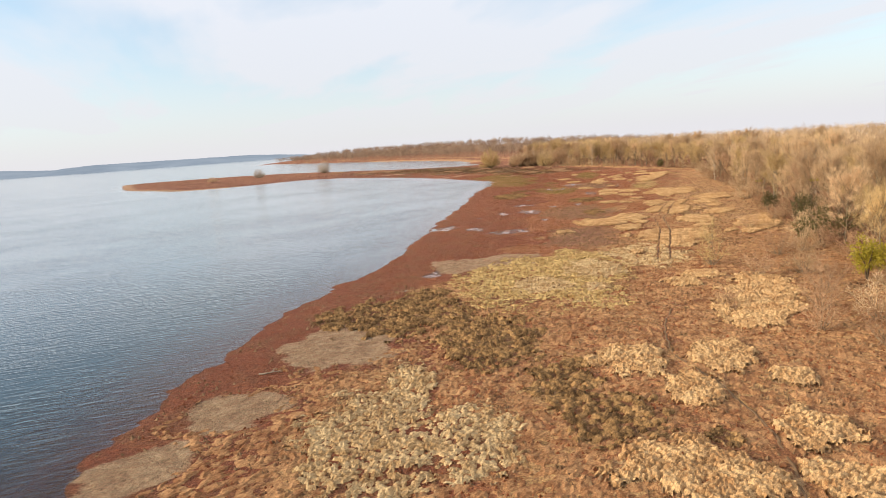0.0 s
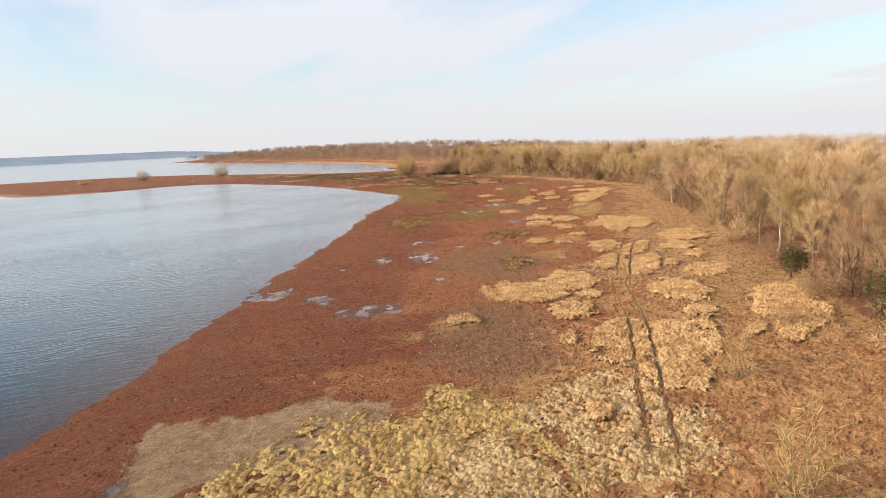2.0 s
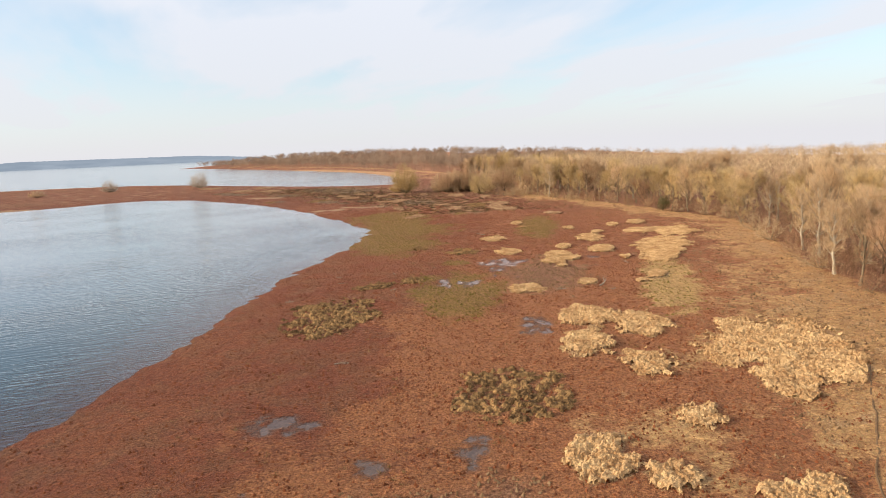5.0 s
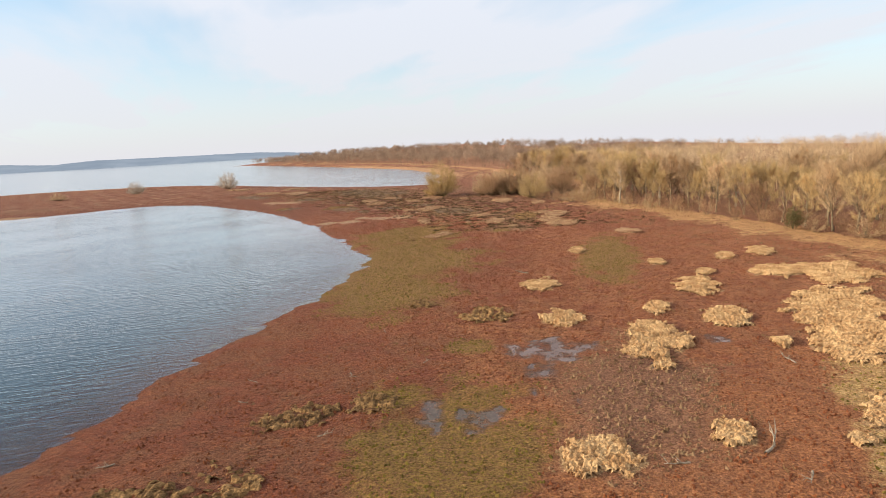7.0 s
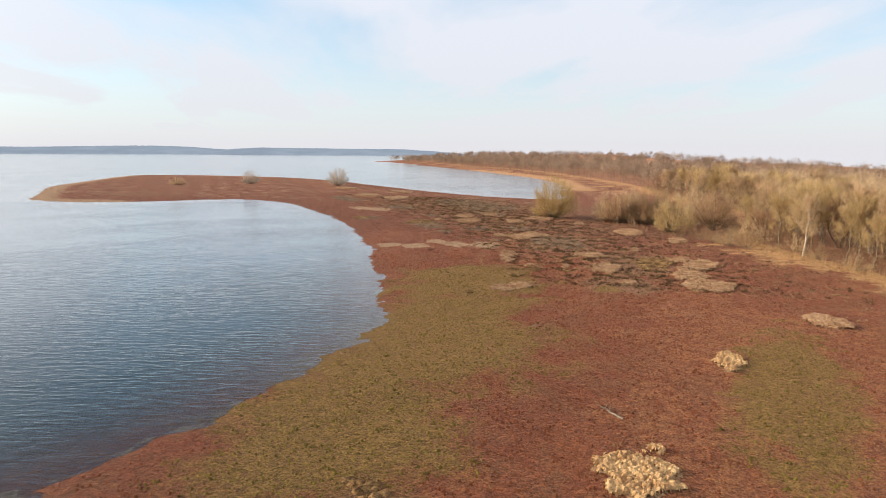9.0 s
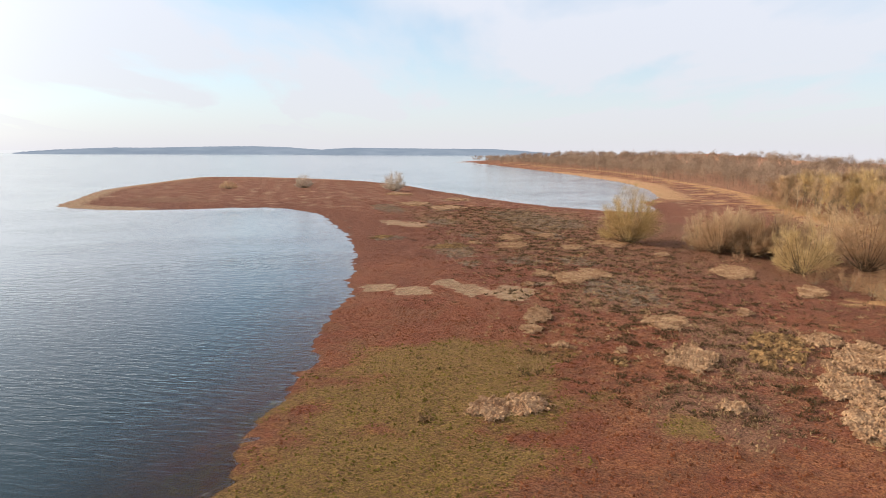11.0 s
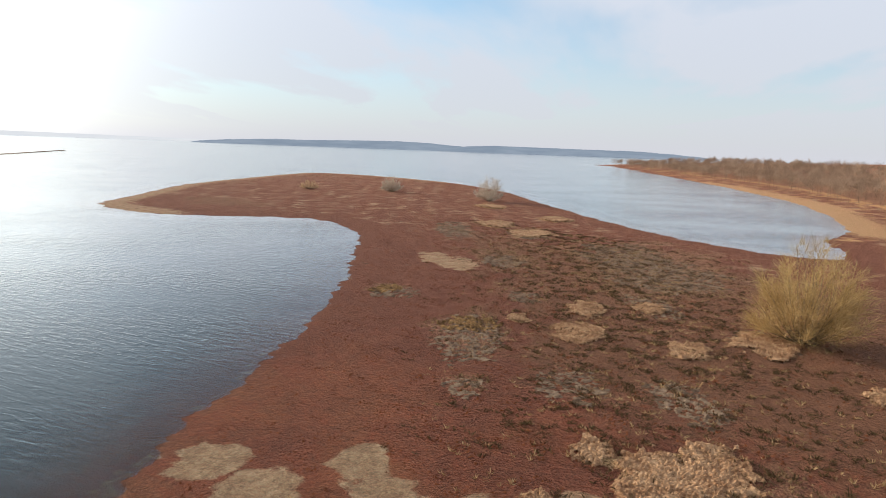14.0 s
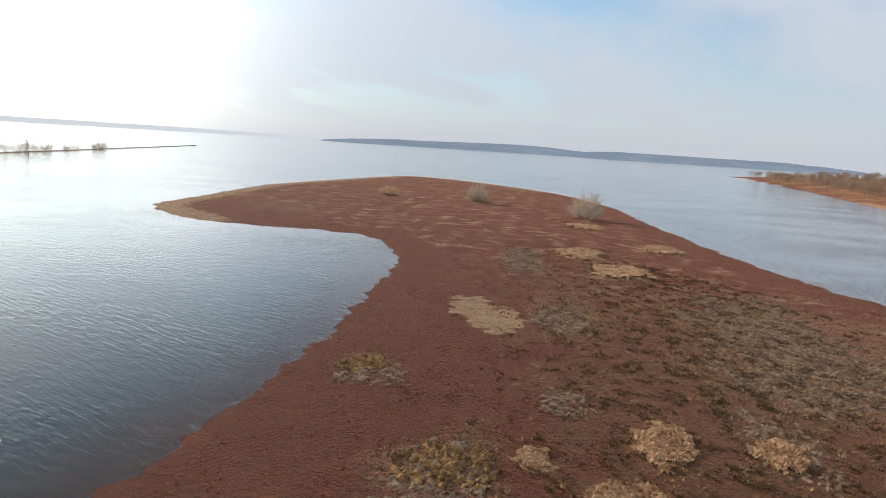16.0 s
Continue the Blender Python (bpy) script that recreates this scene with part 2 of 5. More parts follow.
def water_material():
    g = Graph("lake_water")
    deep, _, _, _ = g.attribute("depth")
    ripple = g.noise(1.0, 3, 0.5, g.stretched(2.4, 0.6, 16), 0.7)
    chop = g.noise(1.0, 3, 0.6, g.stretched(0.8, 0.26, 4), 0.3)
    swell = g.noise(0.035, 3, 0.55, g.stretched(2.2, 1.0, 40))
    calm = g.step(swell, 0.34, 0.66)
    height = g.math("MULTIPLY", g.math("ADD", g.math("MULTIPLY", ripple, 0.8), g.math("MULTIPLY", chop, 0.16)), g.math("ADD", 0.4, g.math("MULTIPLY", calm, 0.6)))
    normal = g.bump(height, 1.0, 0.13)
    body = g.n.new("ShaderNodeBsdfDiffuse")
    body.inputs["Color"].default_value = (0.008, 0.027, 0.035, 1)
    clear = g.n.new("ShaderNodeBsdfTransparent")
    clear.inputs["Color"].default_value = (0.86, 0.83, 0.78, 1)
    fill = g.n.new("ShaderNodeMixShader")
    g.l.new(g.step(deep, 0.0, 1.0), fill.inputs[0])
    g.l.new(clear.outputs[0], fill.inputs[1])
    g.l.new(body.outputs[0], fill.inputs[2])
    gloss = g.n.new("ShaderNodeBsdfGlossy")
    gloss.inputs["Roughness"].default_value = 0.11
    gloss.inputs["Color"].default_value = (0.97, 0.97, 0.98, 1)
    g.l.new(normal, gloss.inputs["Normal"])
    fres = g.n.new("ShaderNodeFresnel")
    fres.inputs["IOR"].default_value = 1.33
    g.l.new(normal, fres.inputs["Normal"])
    top = g.n.new("ShaderNodeMixShader")
    shine = g.ramp(fres.outputs[0], (0.0, (0, 0, 0)), (0.03, (0.02, 0.02, 0.02)), (0.08, (0.065, 0.065, 0.065)), (0.2, (0.24, 0.24, 0.24)), (0.45, (0.72, 0.72, 0.72)), (1.0, (1, 1, 1)))
    g.l.new(shine, top.inputs[0])
    g.l.new(fill.outputs[0], top.inputs[1])
    g.l.new(gloss.outputs[0], top.inputs[2])
    g.l.new(top.outputs[0], g.out.inputs[0])
    return g.m


def plant_material(name, dull, fair, rough=0.85, translucent=0.25, spread=1.0, alike=0.35):
    """Dead leaves and twigs: each one its own shade between two colours."""
    g = Graph(name)
    each, whole = g.island(), g.one()
    f = g.math("ADD", g.math("MULTIPLY", each, (1 - alike) * spread), g.math("MULTIPLY", whole, alike * spread), True)
    speck = g.noise(2.2, 3, 0.6)
    colour = g.mix(f, dull, fair)
    colour = g.mix(0.5, colour, g.ramp(speck, (0.3, (0.65, 0.62, 0.6)), (0.65, (1.18, 1.16, 1.12))), "MULTIPLY")
    return g.finish(colour, rough, None, 0.2, translucent, 0.04)


def mass_material(name, dull, fair, translucent=0.3):
    """Bare trees in a mass: each tree its own tone, each twig a little off it."""
    g = Graph(name)
    n = g.n.new("ShaderNodeAttribute")
    n.attribute_name = "tone"
    f = g.math("ADD", g.math("MULTIPLY", n.outputs["Fac"], 0.72), g.math("MULTIPLY", g.island(), 0.28), True)
    colour = g.ramp(f, (0.05, dull), (0.5, tuple(0.62 * a + 0.38 * b for a, b in zip(dull, fair))), (0.95, fair))
    return g.finish(colour, 0.9, None, 0.2, translucent, 0.04)


def bark_material(name, dark, light):
    g = Graph(name)
    streak = g.noise(3.0, 5, 0.65, g.place((2.2, 2.2, 0.35)))
    colour = g.ramp(streak, (0.3, dark), (0.68, light))
    colour = g.mix(0.35, colour, g.mix(g.one(), (0.7, 0.68, 0.66), (1.25, 1.2, 1.1)), "MULTIPLY")
    return g.finish(colour, 0.9, g.bump(streak, 0.6, 0.05), 0.2)


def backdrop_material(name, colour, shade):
    """Hills kilometres off: the haze is put into their colour, which glows by itself."""
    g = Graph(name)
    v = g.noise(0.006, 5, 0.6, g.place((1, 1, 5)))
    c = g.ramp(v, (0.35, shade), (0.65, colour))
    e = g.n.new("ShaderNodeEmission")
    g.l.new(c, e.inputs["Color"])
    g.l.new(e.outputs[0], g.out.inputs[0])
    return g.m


M_GROUND = ground_material()
M_WATER = water_material()
# both hill colours hold the haze's tint and brightness, not bare woodland
M_HILL = backdrop_material("haze_blue_hill", (0.36, 0.42, 0.50), (0.29, 0.35, 0.43))
M_HILL_FAR = backdrop_material("haze_pale_hill", (0.93, 0.93, 0.93), (0.88, 0.89, 0.91))
M_REED = plant_material("dry_reed", (0.28, 0.145, 0.06), (0.68, 0.44, 0.21))
M_REED_PINK = plant_material("pinkish_dry_reed", (0.20, 0.10, 0.05), (0.50, 0.32, 0.18))
M_SEDGE = plant_material("dark_sedge", (0.07, 0.038, 0.015), (0.50, 0.30, 0.125))
M_HERB = plant_material("red_herb", (0.08, 0.024, 0.010), (0.32, 0.102, 0.038), 0.85, 0.2)
M_STUBBLE = plant_material("stubble", (0.13, 0.065, 0.03), (0.52, 0.33, 0.17))
M_STRAW = plant_material("straw", (0.30, 0.17, 0.07), (0.72, 0.52, 0.27))
M_BRUSH = mass_material("brush_twigs", (0.14, 0.073, 0.038), (0.52, 0.31, 0.16))
M_CLUMP = plant_material("dark_dead_herb", (0.035, 0.021, 0.010), (0.20, 0.125, 0.055))
M_BARK = bark_material("bark", (0.06, 0.038, 0.023), (0.17, 0.115, 0.07))
M_BARK_WHITE = bark_material("whitish_bark", (0.24, 0.19, 0.13), (0.56, 0.47, 0.35))
M_BARK_PALE = bark_material("pale_bark", (0.13, 0.09, 0.055), (0.38, 0.29, 0.18))
M_TWIG = plant_material("brown_twigs", (0.30, 0.185, 0.098), (0.84, 0.61, 0.36), 0.85, 0.3, 1.0, 0.62)
M_TWIG_OLIVE = plant_material("olive_twigs", (0.33, 0.215, 0.085), (0.82, 0.60, 0.30), 0.85, 0.3, 1.0, 0.62)
M_TWIG_BROWN = plant_material("dull_brown_twigs", (0.22, 0.13, 0.07), (0.60, 0.39, 0.22), 0.85, 0.3, 1.0, 0.4)
M_TWIG_RED = plant_material("red_twigs", (0.27, 0.145, 0.077), (0.66, 0.42, 0.24), 0.85, 0.3, 1.0, 0.62)
M_TWIG_FAR = mass_material("far_twigs", (0.30, 0.19, 0.105), (0.84, 0.61, 0.36), 0.25)
M_WILLOW = plant_material("willow_twigs", (0.36, 0.23, 0.085), (0.86, 0.64, 0.30), 0.8, 0.35)
M_GREY_TWIG = plant_material("grey_twigs", (0.36, 0.29, 0.22), (0.78, 0.67, 0.54), 0.85, 0.35)
M_IVY = plant_material("ivy_leaves", (0.06, 0.052, 0.02), (0.20, 0.16, 0.06), 0.6, 0.25)
M_MISTLETOE = plant_material("mistletoe_leaves", (0.22, 0.19, 0.015), (0.50, 0.40, 0.05), 0.6, 0.3)
M_DEADWOOD = bark_material("dead_wood", (0.16, 0.115, 0.075), (0.48, 0.38, 0.27))
M_MOSS = plant_material("olive_herb", (0.07, 0.048, 0.008), (0.30, 0.215, 0.04), 0.85, 0.25)
M_MUD = bark_material("rut_mud", (0.12, 0.064, 0.031), (0.25, 0.145, 0.072))
M_TWIG_BAY = mass_material("bay_twigs", (0.20, 0.13, 0.088), (0.52, 0.365, 0.245), 0.2)


def mat_material(name, dark, light):
    """Matted dead leaves lying in clumps."""
    g = Graph(name)
    clump, strand = g.noise(0.8, 4, 0.6), g.noise(13.0, 3, 0.7)
    straw_way = g.noise(1.0, 3, 0.6, g.stretched(0.22, 0.05, 35), 1.2)
    colour = g.mix(g.step(g.math("ADD", g.math("MULTIPLY", clump, 0.55), g.math("MULTIPLY", straw_way, 0.45)), 0.36, 0.64), dark, light)
    colour = g.mix(0.7, colour, g.ramp(strand, (0.34, (0.5, 0.47, 0.44)), (0.66, (1.35, 1.3, 1.25))), "MULTIPLY")
    return g.finish(colour, 0.95, g.bump(g.math("ADD", strand, straw_way), 0.9, 0.06), 0.15, 0.0, 0.05)


M_TUSSOCK = mat_material("matted_reed", (0.39, 0.21, 0.087), (0.73, 0.49, 0.24))
M_TUSSOCK_DARK = mat_material("matted_sedge", (0.075, 0.04, 0.016), (0.46, 0.27, 0.11))
M_TUSSOCK_GREY = mat_material("matted_herbs", (0.09, 0.053, 0.033), (0.34, 0.24, 0.155))
M_TUSSOCK_PINK = mat_material("matted_pinkish_reed", (0.28, 0.145, 0.072), (0.58, 0.375, 0.21))
M_GRASS = mat_material("matted_grass", (0.22, 0.088, 0.036), (0.54, 0.30, 0.135))
M_GRASS_CREAM = mat_material("matted_cream_grass", (0.36, 0.21, 0.085), (0.70, 0.51, 0.27))
M_GRASS_GOLD = mat_material("matted_gold_grass", (0.32, 0.185, 0.06), (0.68, 0.48, 0.20))

# ---- making meshes ----


def mesh_of(name, verts, faces, mat, smooth=False):
    """A mesh from arrays; faces all with the same number of corners."""
    verts = np.asarray(verts, dtype=np.float32)
    faces = np.asarray(faces, dtype=np.int32)
    me = bpy.data.meshes.new(name)
    k = faces.shape[1]
    me.vertices.add(len(verts))
    me.vertices.foreach_set("co", verts.ravel())
    me.loops.add(faces.size)
    me.loops.foreach_set("vertex_index", faces.ravel())
    me.polygons.add(len(faces))
    me.polygons.foreach_set("loop_start", np.arange(0, faces.size, k, dtype=np.int32))
    me.polygons.foreach_set("use_smooth", np.full(len(faces), smooth))
    me.materials.append(mat)
    me.update(calc_edges=True)
    return me


def thing(name, label, category, group="", kind="", data=None):
    return tagged(new(name, data), label, category, group, kind)


def part(name, me, parent, label=""):
    ob = new(name, me)
    ob.parent = parent
    return tagged(ob, label)


def spline(points, n):
    """A smooth line through points, n steps between two of them."""
    p = np.array(points, dtype=float)
    q = np.vstack([2 * p[0] - p[1], p, 2 * p[-1] - p[-2]])
    s = np.linspace(0, 1, n, endpoint=False)[:, None]
    runs = [0.5 * (2 * b + (c - a) * s + (2 * a - 5 * b + 4 * c - d) * s**2 + (3 * b - a - 3 * c + d) * s**3) for a, b, c, d in zip(q, q[1:], q[2:], q[3:])]
    return np.vstack([*runs, p[-1:]])


def waves(x, y, scale, seed, octaves=3):
    """A smooth uneven field over the plan, about -1 to 1."""
    r = np.random.default_rng(seed)
    total = np.zeros_like(x)
    for o in range(octaves):
        for _ in range(5):
            a, f, ph = r.uniform(0, 2 * np.pi), (2**o) * r.uniform(0.7, 1.4) / scale, r.uniform(0, 2 * np.pi)
            total += np.sin((x * np.cos(a) + y * np.sin(a)) * f * 2 * np.pi + ph + 1.3 * np.sin((x * np.sin(a) - y * np.cos(a)) * f * 3.1 + ph)) * 0.6**o / 3.2
    return total


def distance_to(x, y, line):
    best = np.full(x.shape, 1e9)
    for (ax, ay), (bx, by) in zip(line[:-1], line[1:]):
        dx, dy = bx - ax, by - ay
        s = np.clip(((x - ax) * dx + (y - ay) * dy) / (dx * dx + dy * dy + 1e-9), 0, 1)
        np.minimum(best, np.hypot(x - ax - s * dx, y - ay - s * dy), out=best)
    return best


def inside(x, y, line):
    odd = np.zeros(x.shape, bool)
    for (ax, ay), (bx, by) in zip(line, np.roll(line, -1, axis=0)):
        if ay != by:
            odd ^= ((ay > y) != (by > y)) & (x < (bx - ax) * (y - ay) / (by - ay) + ax)
    return odd


# ---- the plan: shore, wood's edge, plant cover ----
SHORE = [
    (-60, -900), (-32, -120), (-24, 10), (-23, 43), (-21, 57), (-17, 73), (-10, 95), (-6, 125), (-2, 145), (2, 169), (5, 191), (8, 213), (13, 228), (16, 252), (11, 265),
    (5, 280), (-2, 292), (-6, 303), (-14, 314), (-22, 328), (-36, 346), (-57, 369), (-78, 388), (-98, 396), (-112, 391), (-123, 380), (-140, 367), (-165, 364), (-180, 371),
]
NORTH_SHORE = [
    (-204, 394), (-240, 430), (-268, 475), (-297, 528), (-308, 562), (-270, 578), (-200, 574), (-140, 545), (-100, 511), (-57, 474), (-22, 449), (1, 440), (15, 441),
    (19, 452), (12, 476), (14, 508), (2, 566), (-22, 632), (-50, 685), (-92, 760), (-206, 943), (-330, 1120), (-420, 1230),
]
WOOD = [
    (52, -300), (46, 0), (46, 50), (48, 72), (54, 92), (61, 116), (67, 134), (73, 152), (79, 176), (83, 196), (92, 220), (97, 240), (92, 262), (88, 280), (78, 306), (70, 326), (69, 346),
    (78, 372), (80, 400), (70, 432), (60, 474), (52, 530), (40, 584), (16, 648), (-36, 785), (-140, 940), (-240, 1070), (-330, 1180),
]
# patches of plants: middle x and y, half width, half depth, turn in degrees
REED_SOUTH = [
    (18.1, 26.4, 2.2, 1.7, -34), (11.3, 27.8, 4.5, 2.7, -22), (19.4, 31.4, 2.1, 2.3, -32), (15.1, 37.5, 1.9, 3.0, -22), (21.9, 38.2, 1.5, 1.5, -30),
    (19.3, 43.1, 2.3, 3.4, -24), (12.5, 43.4, 3.0, 3.0, -16), (29.6, 57.9, 3.5, 10.1, -27), (24.7, 65.3, 2.0, 1.8, -28), (28.0, 68.1, 2.3, 1.7, -30),
    (25.3, 83.4, 1.0, 1.5, -18), (33.1, 88.3, 2.7, 3.2, -32), (36.4, 94.8, 3.3, 5.7, -31), (46.6, 94.8, 1.3, 2.7, -42),
]
REED_MEADOW = [
    (32.2, 96.1, 2.7, 5.8, -25), (44.3, 96.3, 0.8, 1.9, -39), (27.5, 97.4, 0.8, 1.5, -18), (50.9, 100.7, 3.1, 5.5, -33), (42.1, 102.2, 1.5, 2.5, -32),
    (19.1, 105.1, 1.6, 1.9, -5), (52.5, 105.2, 2.8, 6.2, -39), (30.6, 106.0, 2.1, 3.2, -18), (44.1, 109.5, 2.7, 3.6, -30), (34.3, 111.4, 1.3, 1.8, -25),
    (44.5, 111.9, 2.6, 3.7, -39), (28.1, 113.7, 4.4, 4.0, -13), (26.0, 114.5, 3.1, 4.1, -11), (34.0, 117.9, 3.1, 4.3, -20),
]
REED_RUTS = [
    (52.4, 119.1, 2.4, 3.8, -41), (45.7, 123.8, 2.2, 5.8, -31), (49.8, 123.8, 1.0, 2.1, -35), (42.7, 127.1, 1.8, 4.9, -26), (48.7, 127.7, 1.1, 3.1, -31),
    (55.5, 128.4, 1.4, 2.4, -37), (56.1, 134.9, 2.3, 3.4, -34), (49.9, 135.6, 1.8, 5.3, -29), (44.1, 135.7, 1.2, 1.2, -24), (46.5, 139.7, 2.6, 3.6, -24),
    (40.8, 143.8, 1.3, 1.6, -18), (61.8, 143.8, 3.9, 5.7, -34), (37.3, 146.2, 2.0, 2.8, -14), (45.5, 150.6, 1.4, 1.8, -20),
]
REED_MID = [
    (45.9, 160.7, 2.0, 2.9, -18), (58.3, 162.1, 5.8, 8.5, -25), (42.4, 166.6, 2.3, 4.0, -14), (49.4, 171.5, 2.6, 4.0, -18), (45.1, 175.0, 3.0, 3.6, -15),
    (40.8, 188.0, 2.1, 2.1, -11), (56.2, 188.9, 0.8, 0.9, -33), (49.5, 190.5, 1.3, 1.8, -23), (59.6, 192.4, 1.1, 2.8, -34), (48.8, 201.8, 0.8, 1.2, -17),
    (48.5, 205.6, 1.8, 2.6, -16), (60.0, 205.9, 0.8, 1.3, -27), (66.1, 206.3, 2.8, 6.2, -32), (51.6, 206.9, 1.3, 2.3, -19),
]
REED_NORTH = [
    (50.2, 210.3, 2.1, 2.6, -16), (58.4, 213.4, 2.2, 3.2, -23), (69.9, 215.2, 4.0, 8.8, -31), (42.6, 215.3, 2.0, 2.6, -8), (52.9, 217.5, 1.2, 2.3, -17),
    (60.1, 226.3, 2.2, 4.2, -20), (42.0, 229.7, 2.2, 2.9, -6), (77.9, 230.0, 4.5, 5.4, -30), (71.8, 231.5, 2.5, 3.6, -26), (63.7, 233.1, 1.1, 2.1, -21),
    (59.6, 240.1, 1.2, 2.0, -17), (70.0, 242.6, 1.2, 2.2, -22), (76.0, 244.8, 1.8, 3.5, -25), (50.2, 251.8, 1.3, 2.1, -9),
]
REED_NECK = [
    (63.0, 269.3, 2.2, 2.9, -14), (24.9, 275.1, 1.5, 2.1, 21), (27.5, 277.0, 1.8, 1.9, 17), (41.9, 283.0, 0.9, 1.4, -2), (52.6, 284.7, 2.9, 4.1, -8),
    (51.0, 291.8, 2.3, 3.5, -11), (26.5, 291.9, 0.7, 1.1, 13), (32.2, 292.9, 0.6, 0.9, 8), (38.5, 293.9, 2.1, 3.4, 2), (21.9, 296.3, 1.2, 1.5, 17),
    (50.6, 297.3, 1.2, 1.5, -9), (53.5, 301.1, 2.4, 4.5, -11), (20.9, 301.8, 1.6, 3.2, 16), (35.3, 305.5, 2.3, 3.5, 4),
]
REED_POINT = [
    (50.4, 305.7, 1.7, 2.7, -8), (43.3, 313.4, 0.8, 1.8, -2), (14.9, 317.6, 1.1, 1.4, 25), (19.5, 325.0, 2.4, 4.6, 17), (14.6, 326.0, 1.4, 2.0, 22),
    (22.2, 329.2, 2.5, 3.9, 12), (52.1, 329.8, 1.7, 3.4, -7), (42.0, 340.8, 3.0, 5.0, -1), (-7.5, 351.1, 1.3, 1.6, 39), (1.0, 351.2, 3.0, 3.6, 24),
    (30.3, 353.0, 1.2, 2.3, 2), (13.0, 353.6, 2.3, 2.8, 15), (-2.8, 361.7, 2.4, 3.5, 27), (18.9, 362.3, 3.6, 4.6, 10),
]
REED_TIP = [
    (3.4, 367.8, 1.8, 2.5, 18), (-45.8, 419.1, 5.9, 6.8, 33), (-62.4, 427.3, 4.8, 7.2, 37), (-57.7, 453.6, 4.8, 7.0, 30), (-92.3, 468.6, 5.0, 6.0, 73),
]
# low grey dead herbs on the point
HERBS = [
    (1.0, 328.6, 1.8, 2.1, 33), (7.9, 335.9, 3.0, 3.7, 24), (-7.6, 340.6, 3.6, 7.8, 34), (-28.2, 350.1, 3.6, 2.9, 41), (-12.6, 361.1, 2.4, 3.1, 37),
    (-30.4, 382.4, 3.7, 6.3, 38), (-3.6, 393.5, 9.2, 13.2, 17), (-17.3, 407.8, 7.9, 14.0, 22), (-63.8, 409.8, 4.1, 13.4, 42), (-46.2, 418.3, 5.4, 7.6, 30),
    (27.6, 319.8, 4.3, 8.1, 31), (18.7, 363.5, 3.3, 4.7, 31), (17.0, 339.5, 2.6, 4.4, 42), (2.7, 369.8, 3.0, 5.6, 50),
]
CREAM = [
    (-4.6, 28.2, 2.3, 1.1, 9), (-0.0, 32.9, 2.8, 4.1, 0), (-6.5, 34.1, 3.9, 5.8, 11), (-4.3, 41.4, 1.6, 4.7, 6), (15.2, 66.1, 1.5, 2.0, -10),
    (9.4, 68.9, 3.3, 3.9, 1), (17.1, 75.6, 3.5, 5.6, -11), (26, 82, 5.0, 7.0, -10),
]
DARK = [
    (14.1, 30.9, 1.0, 0.9, -25), (9.0, 34.1, 2.8, 3.4, -15), (6.8, 40.1, 2.3, 4.0, -10), (2.0, 50.5, 4.2, 6.8, -2), (-13.2, 60.5, 2.6, 3.8, 12),
    (-5.5, 60.9, 5.6, 7.5, 5), (30.2, 130.9, 2.1, 3.5, -11), (33.5, 156.6, 4.1, 4.2, -10), (16.9, 180.7, 4.8, 6.5, 2), (21.1, 194.6, 2.9, 1.6, 19),
    (26.1, 196.4, 1.7, 1.4, 12), (34.7, 217.9, 2.6, 2.7, 0), (27.3, 223.3, 1.4, 1.6, 6), (21.1, 271.8, 0.6, 1.1, 27), (32.4, 289.7, 0.8, 1.2, 8),
    (46.0, 300.8, 2.5, 5.9, -5), (-10.8, 344.9, 3.7, 2.9, 49), (-30.5, 350.9, 2.5, 2.2, 57),
]
GREEN = [
    (32.8, 187.8, 4.8, 12.0, -6), (28.1, 189.0, 2.8, 5.0, 11), (27.7, 197.3, 2.6, 2.5, 9), (33.3, 207.8, 2.3, 2.3, 1), (22.1, 230.9, 8.7, 12.2, 9),
    (54.1, 247.0, 4.5, 17.4, -12), (21.9, 251.8, 12.1, 16.9, 7), (22.7, 264.9, 9.8, 4.7, 30), (20.4, 274.1, 11.8, 6.3, 27), (39.1, 278.2, 2.0, 2.4, 1),
    (18.4, 282.7, 10.3, 7.3, 24),
]
YELLOW = [
    (12.3, 71.8, 3.6, 3.8, -4), (15.8, 80.9, 4.4, 7.6, -8), (59.4, 188.2, 3.5, 14.6, -20),
]
PALE = [
    (-19.8, 31.6, 3.2, 2.9, 32), (-16.6, 39.1, 3.6, 3.5, 23), (-11.3, 51.7, 5.1, 6.0, 12), (-0.0, 83.1, 4.3, 4.4, 12), (6.5, 85.0, 4.6, 4.1, 4),
    (0.9, 307.3, 2.8, 2.6, 49), (-4.6, 307.4, 2.5, 2.4, 53), (8.4, 311.0, 2.4, 3.8, 38), (14.3, 311.7, 3.1, 4.5, 30), (3.2, 313.9, 1.8, 2.6, 41),
    (17.0, 319.2, 1.4, 1.6, 22), (-35.1, 374.3, 3.7, 5.6, 44), (-41.8, 375.9, 3.0, 5.7, 47),
]
